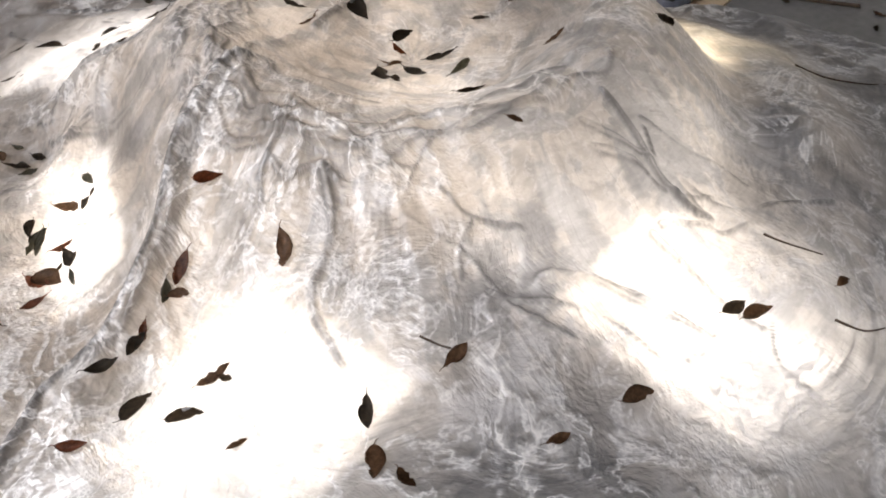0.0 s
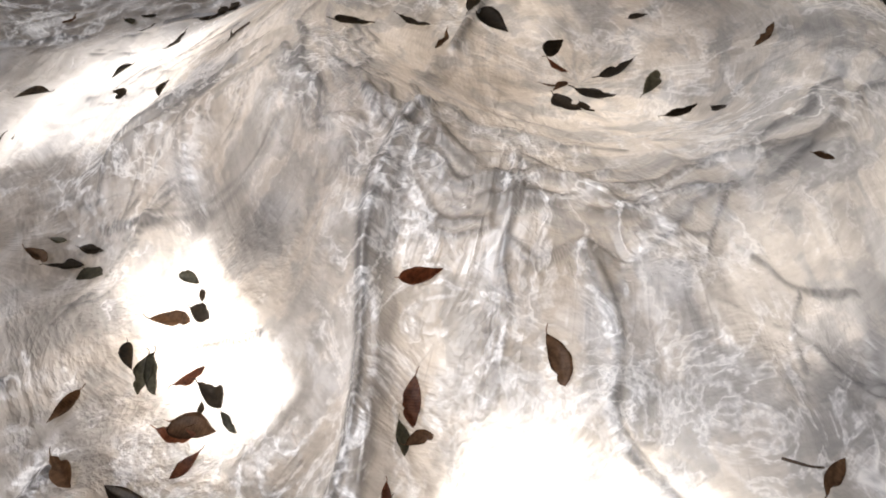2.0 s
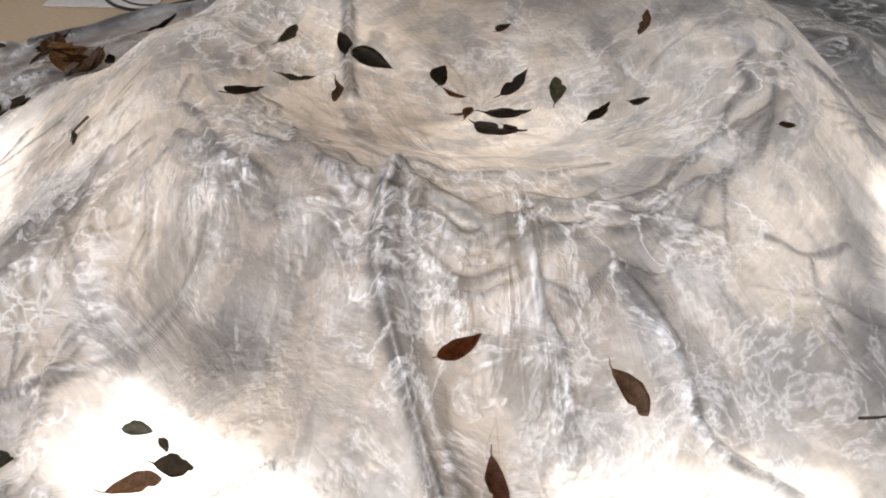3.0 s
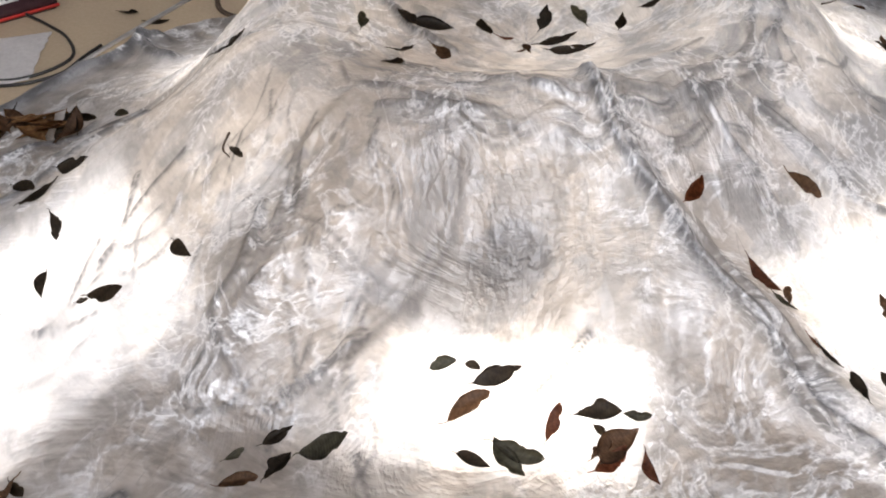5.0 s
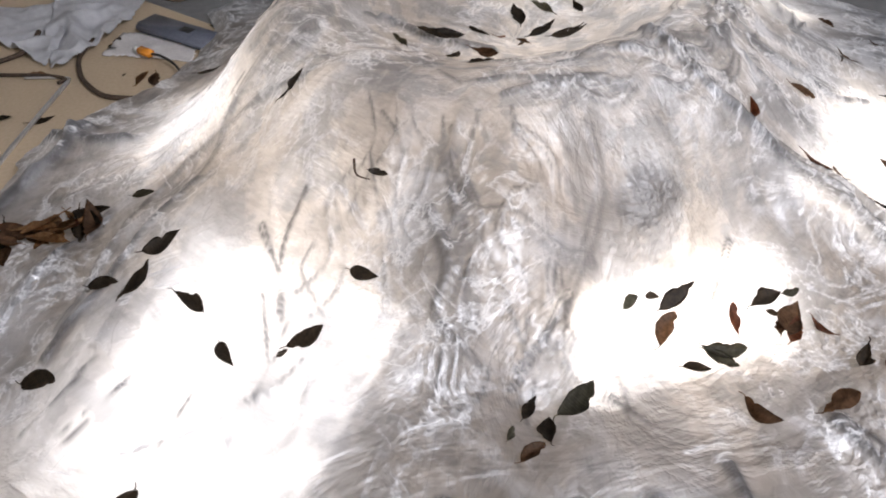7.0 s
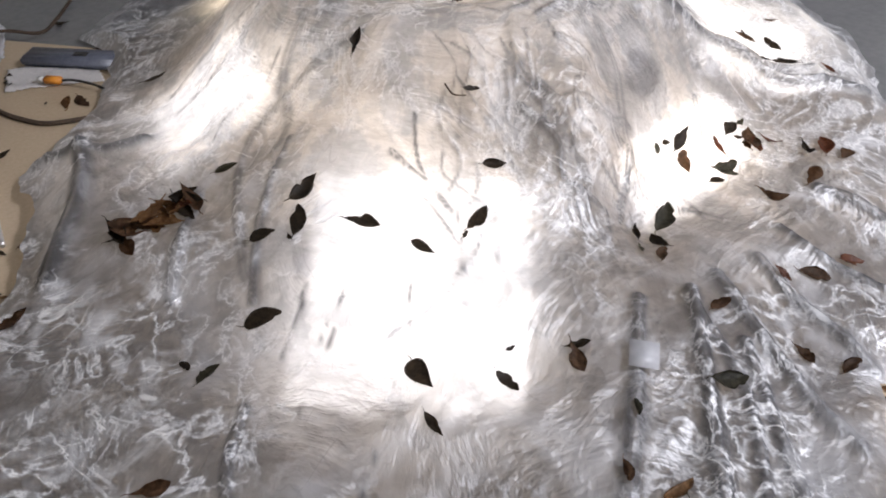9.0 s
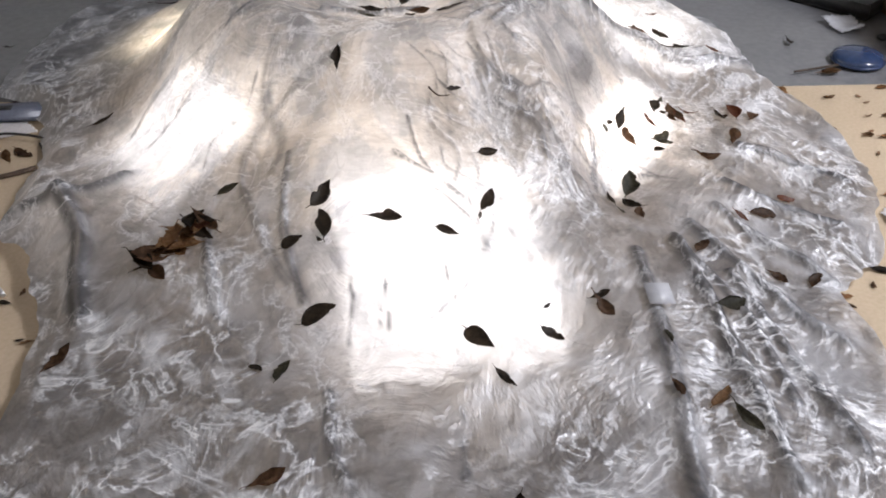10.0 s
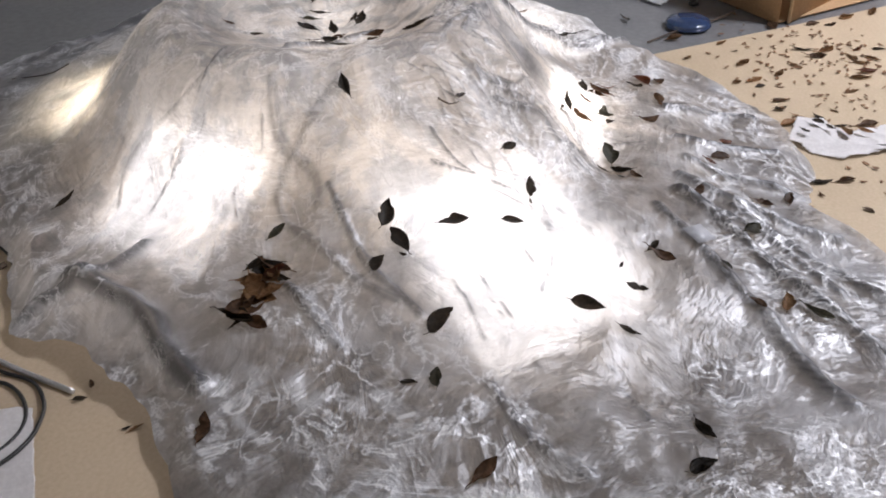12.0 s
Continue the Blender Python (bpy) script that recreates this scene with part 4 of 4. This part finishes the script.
def dark_tray():
    tray = thing("tray", "shallow black plastic tray on the grey floor", "tray", at=pose(1.02, -0.80, -0.004, 0, 0, -24))
    part("base", box(-0.12, -0.17, 0, 0.12, 0.17, 0.006, 0.003), BLACK, tray)
    for name, b in (("long_side", (-0.12, -0.17, 0.006, -0.112, 0.17, 0.04)), ("long_side", (0.112, -0.17, 0.006, 0.12, 0.17, 0.04)),
                    ("short_side", (-0.112, -0.17, 0.006, 0.112, -0.162, 0.04)), ("short_side", (-0.112, 0.162, 0.006, 0.112, 0.17, 0.04))):
        part(name, box(*b, 0.002), BLACK, tray)


dark_tray()
pebble = bmesh.new()
bmesh.ops.create_icosphere(pebble, subdivisions=3, radius=0.014)
for v in pebble.verts:
    v.co = v.co * (1 + 0.15 * noise.noise(v.co * 70))
    v.co.z = v.co.z * 0.6 + 0.0035
tagged(new("pebble", finish(pebble, "pebble", BLACK)), "small dark pebble on the grey floor", "pebble").location = (0.735, -0.945, 0)


def power_strip():
    strip = thing("power_strip", "dark maroon power strip with white sockets and a red edge", "power strip", at=pose(-0.969, 0.566, 0, 0, 0, 31))
    part("strip_body", box(-0.17, -0.027, 0, 0.115, 0.027, 0.032, 0.005, 3), MAROON, strip)
    for k in range(5):
        x = -0.145 + k * 0.052
        socket = part("socket", box(x, -0.017, 0.0315, x + 0.04, 0.017, 0.0345, 0.0012), WHITE, strip, "white socket face")
        for dx, dy in ((0.013, 0.006), (0.027, 0.006), (0.020, -0.007)):
            part("slot", box(x + dx - 0.0025, dy - 0.004, 0.0342, x + dx + 0.0025, dy + 0.004, 0.0350), BLACK, socket, "dark slot")
    part("trim", box(-0.172, -0.0295, 0.006, 0.117, -0.0275, 0.012, 0.0005), RED, strip)


power_strip()


def cable(name, points, radius, mat, label, category="cable"):
    return tagged(new(name, finish(tube(points, radius, 8, 1.0), name, mat)), label, category)


Z = 0.0032
cable("power_cable", [(-0.905, 0.560, 0.012), (-0.86, 0.53, Z), (-0.809, 0.474, Z), (-0.783, 0.400, Z), (-0.83, 0.345, Z), (-0.90, 0.335, Z), (-0.99, 0.40, Z)], 0.0030, BLACK, "thin dark cable looped beside the power strip")
cable("black_cable", [(-0.74, 0.44, Z), (-0.762, 0.400, Z), (-0.786, 0.348, Z), (-0.834, 0.316, 0.005), (-0.88, 0.309, 0.006), (-0.911, 0.313, 0.007), (-0.95, 0.335, 0.007), (-1.02, 0.40, 0.006)], 0.0030, BLACK, "black cable lying across white paper")
cable("black_cable", [(-0.40, 0.56, Z), (-0.423, 0.533, Z), (-0.46, 0.50, Z), (-0.52, 0.47, Z), (-0.592, 0.442, Z)], 0.0028, BLACK, "black cable running under the cloth's hem")
cable("vine", [(-0.50, 0.79, 0.008), (-0.54, 0.735, 0.005), (-0.556, 0.66, 0.005), (-0.553, 0.604, 0.005), (-0.535, 0.545, 0.005), (-0.482, 0.500, 0.006)], 0.0048, VINE, "dry brown vine curving over the floor", "vine")
cable("vine", [(-0.76, 0.80, 0.006), (-0.70, 0.745, 0.005), (-0.62, 0.69, 0.006), (-0.585, 0.655, 0.005), (-0.60, 0.645, 0.005)], 0.0036, VINE, "dry brown vine curving over the floor", "vine")
cable("vine", [(-0.42, 0.96, 0.03), (-0.36, 0.91, 0.03), (-0.30, 0.88, 0.012), (-0.22, 0.93, 0.006), (-0.13, 1.0, 0.004)], 0.004, VINE, "dry brown vine trailing from the plastic bag", "vine")
cable("vine", [(-0.873, 0.653, 0.006), (-0.828, 0.717, 0.008), (-0.769, 0.779, 0.006), (-0.702, 0.789, 0.006), (-0.629, 0.805, 0.010), (-0.59, 0.86, 0.02)], 0.0050, VINE, "dry brown vine curving over the floor", "vine")
rod = thing("metal_rod", "thin dull aluminium rod on the beige floor", "rod")
part("shaft", tube([(-0.582, 0.642, 0.0042), (-0.66, 0.53, 0.0042), (-0.74, 0.41, 0.0042), (-0.809, 0.284, 0.0042)], 0.0042, 10), STEEL, rod)
part("hook", tube([(-0.582, 0.642, 0.0042), (-0.578, 0.655, 0.0042), (-0.595, 0.668, 0.0042), (-0.65, 0.700, 0.0042)], 0.0024, 8), STEEL, rod)

plug = thing("plug", "small orange plug with a white tip on a black lead", "plug", at=pose(-0.428, 0.664, 0.008, 0, 0, -64))
part("plug_body", box(-0.020, -0.0085, 0, 0.017, 0.0085, 0.013, 0.003), ORANGE, plug)
part("plug_tip", box(-0.034, -0.0055, 0.002, -0.020, 0.0055, 0.011, 0.0015), WHITE, plug, "white plastic tip")
part("lead", tube([(0.016, 0, 0.0065), (0.04, 0.002, 0.008), (0.08, -0.004, 0.006), (0.12, -0.02, 0.004)], 0.0026, 8), BLACK, plug, "black lead")

board = thing("white_board", "flat white foam board with a black edge on the floor", "board", at=pose(-0.83, 1.06, 0, 0, 0, 22))
part("sheet", box(-0.45, 0.004, 0.001, 0.30, 0.42, 0.011, 0.001), WHITE, board)
part("edging", box(-0.45, -0.004, 0.001, 0.30, 0.004, 0.013, 0.001), BLACK, board, "black edging strip")

pouch = thing("pouch", "flat grey blue plastic case with a dark mark", "case", at=pose(-0.345, 0.715, 0.004, 0, 0, -62))
part("shell", box(-0.10, -0.030, 0, 0.10, 0.030, 0.020, 0.006, 3), GREYBLUE, pouch)
part("mark", box(0.005, -0.010, 0.0202, 0.035, 0.010, 0.0210, 0.0003), BLACK, pouch, "dark oval mark")
part("clasp", box(0.088, -0.012, 0.003, 0.106, 0.012, 0.017, 0.002), BLACK, pouch, "black clasp")

scrap = new("film_patch", finish(box(-0.021, -0.018, 0, 0.021, 0.018, 0.0012, 0.0004), "film_patch", FILM))
tagged(scrap, "small square of white film on the grey cloth", "film patch")
scrap.matrix_world = pose(-0.556, -0.649, height(-0.556, -0.649) + 0.006, 4, -6, 25)

for line in ([(0.452, 0.20), (0.47, 0.215), (0.50, 0.25)], [(0.415, -0.235), (0.432, -0.222), (0.44, -0.212)], [(0.575, 0.20), (0.595, 0.225), (0.60, 0.255)],
             [(0.13, 0.56), (0.15, 0.61), (0.175, 0.67), (0.19, 0.72)], [(-0.384, -0.240), (-0.390, -0.258), (-0.381, -0.274)]):
    stem = new("stem", finish(tube([(x, y, height(x, y) + 0.002) for x, y in line], 0.0016, 6, 0.5, 0.3), "stem", VINE))
    tagged(stem, "thin dry brown leaf stem on the white cloth", "stem", "stems on the cloth")


def heap():
    """A small heap of curled leaves caught in a dip of the cloth."""
    r = random.Random(12)
    for k in range(15):
        t = k / 14
        x, y = -0.765 + 0.115 * t + r.uniform(-0.012, 0.012), 0.038 - 0.030 * t + r.uniform(-0.022, 0.022)
        kind = "d" if k in (0, 1, 12, 14) else r.choice("oborob")
        ob = put_leaf(x, y, r.uniform(0, 360), r.uniform(46, 64), kind, height, "a heap on the cloth", "leaves in the heap")
        ob.matrix_world = Matrix.Translation((0, 0, 0.004 + 0.0022 * (k % 6))) @ ob.matrix_world @ pose(0, 0, 0, r.uniform(-28, 28), r.uniform(-22, 22), 0)


heap()


def leaf_crumbs():
    """Broken bits of dry leaf scattered over the board."""
    r = random.Random(31)
    bm = bmesh.new()
    for k in range(230):
        t = r.random()
        x, y = (r.gauss(0.36, 0.14), r.gauss(-1.12, 0.13)) if t < 0.6 else (r.uniform(-0.45, 0.3), r.uniform(-1.28, -0.98))
        long, wide, a, lift = r.uniform(0.003, 0.011), r.uniform(0.002, 0.005), r.uniform(0, math.tau), r.uniform(0.001, 0.004)
        c, d = math.cos(a), math.sin(a)
        ring = [(long, 0.0), (0.2 * long, wide), (-0.8 * long, 0.5 * wide), (-0.6 * long, -0.8 * wide), (0.4 * long, -wide)]
        top = [bm.verts.new((x + p * c - q * d, y + p * d + q * c, 0.0012 + lift * (0.3 + abs(p) / long))) for p, q in ring]
        low = [bm.verts.new((v.co.x, v.co.y, v.co.z - 0.0006)) for v in top]
        bm.faces.new(top)
        bm.faces.new(low[::-1])
        for i in range(5):
            bm.faces.new((low[i], low[(i + 1) % 5], top[(i + 1) % 5], top[i]))
    me = finish(bm, "leaf_crumbs", LEAF_BITS, False)
    tagged(new("leaf_crumbs", me), "brown crumbs of dry leaf scattered over the beige board", "leaf crumbs", kind="stuff")


leaf_crumbs()
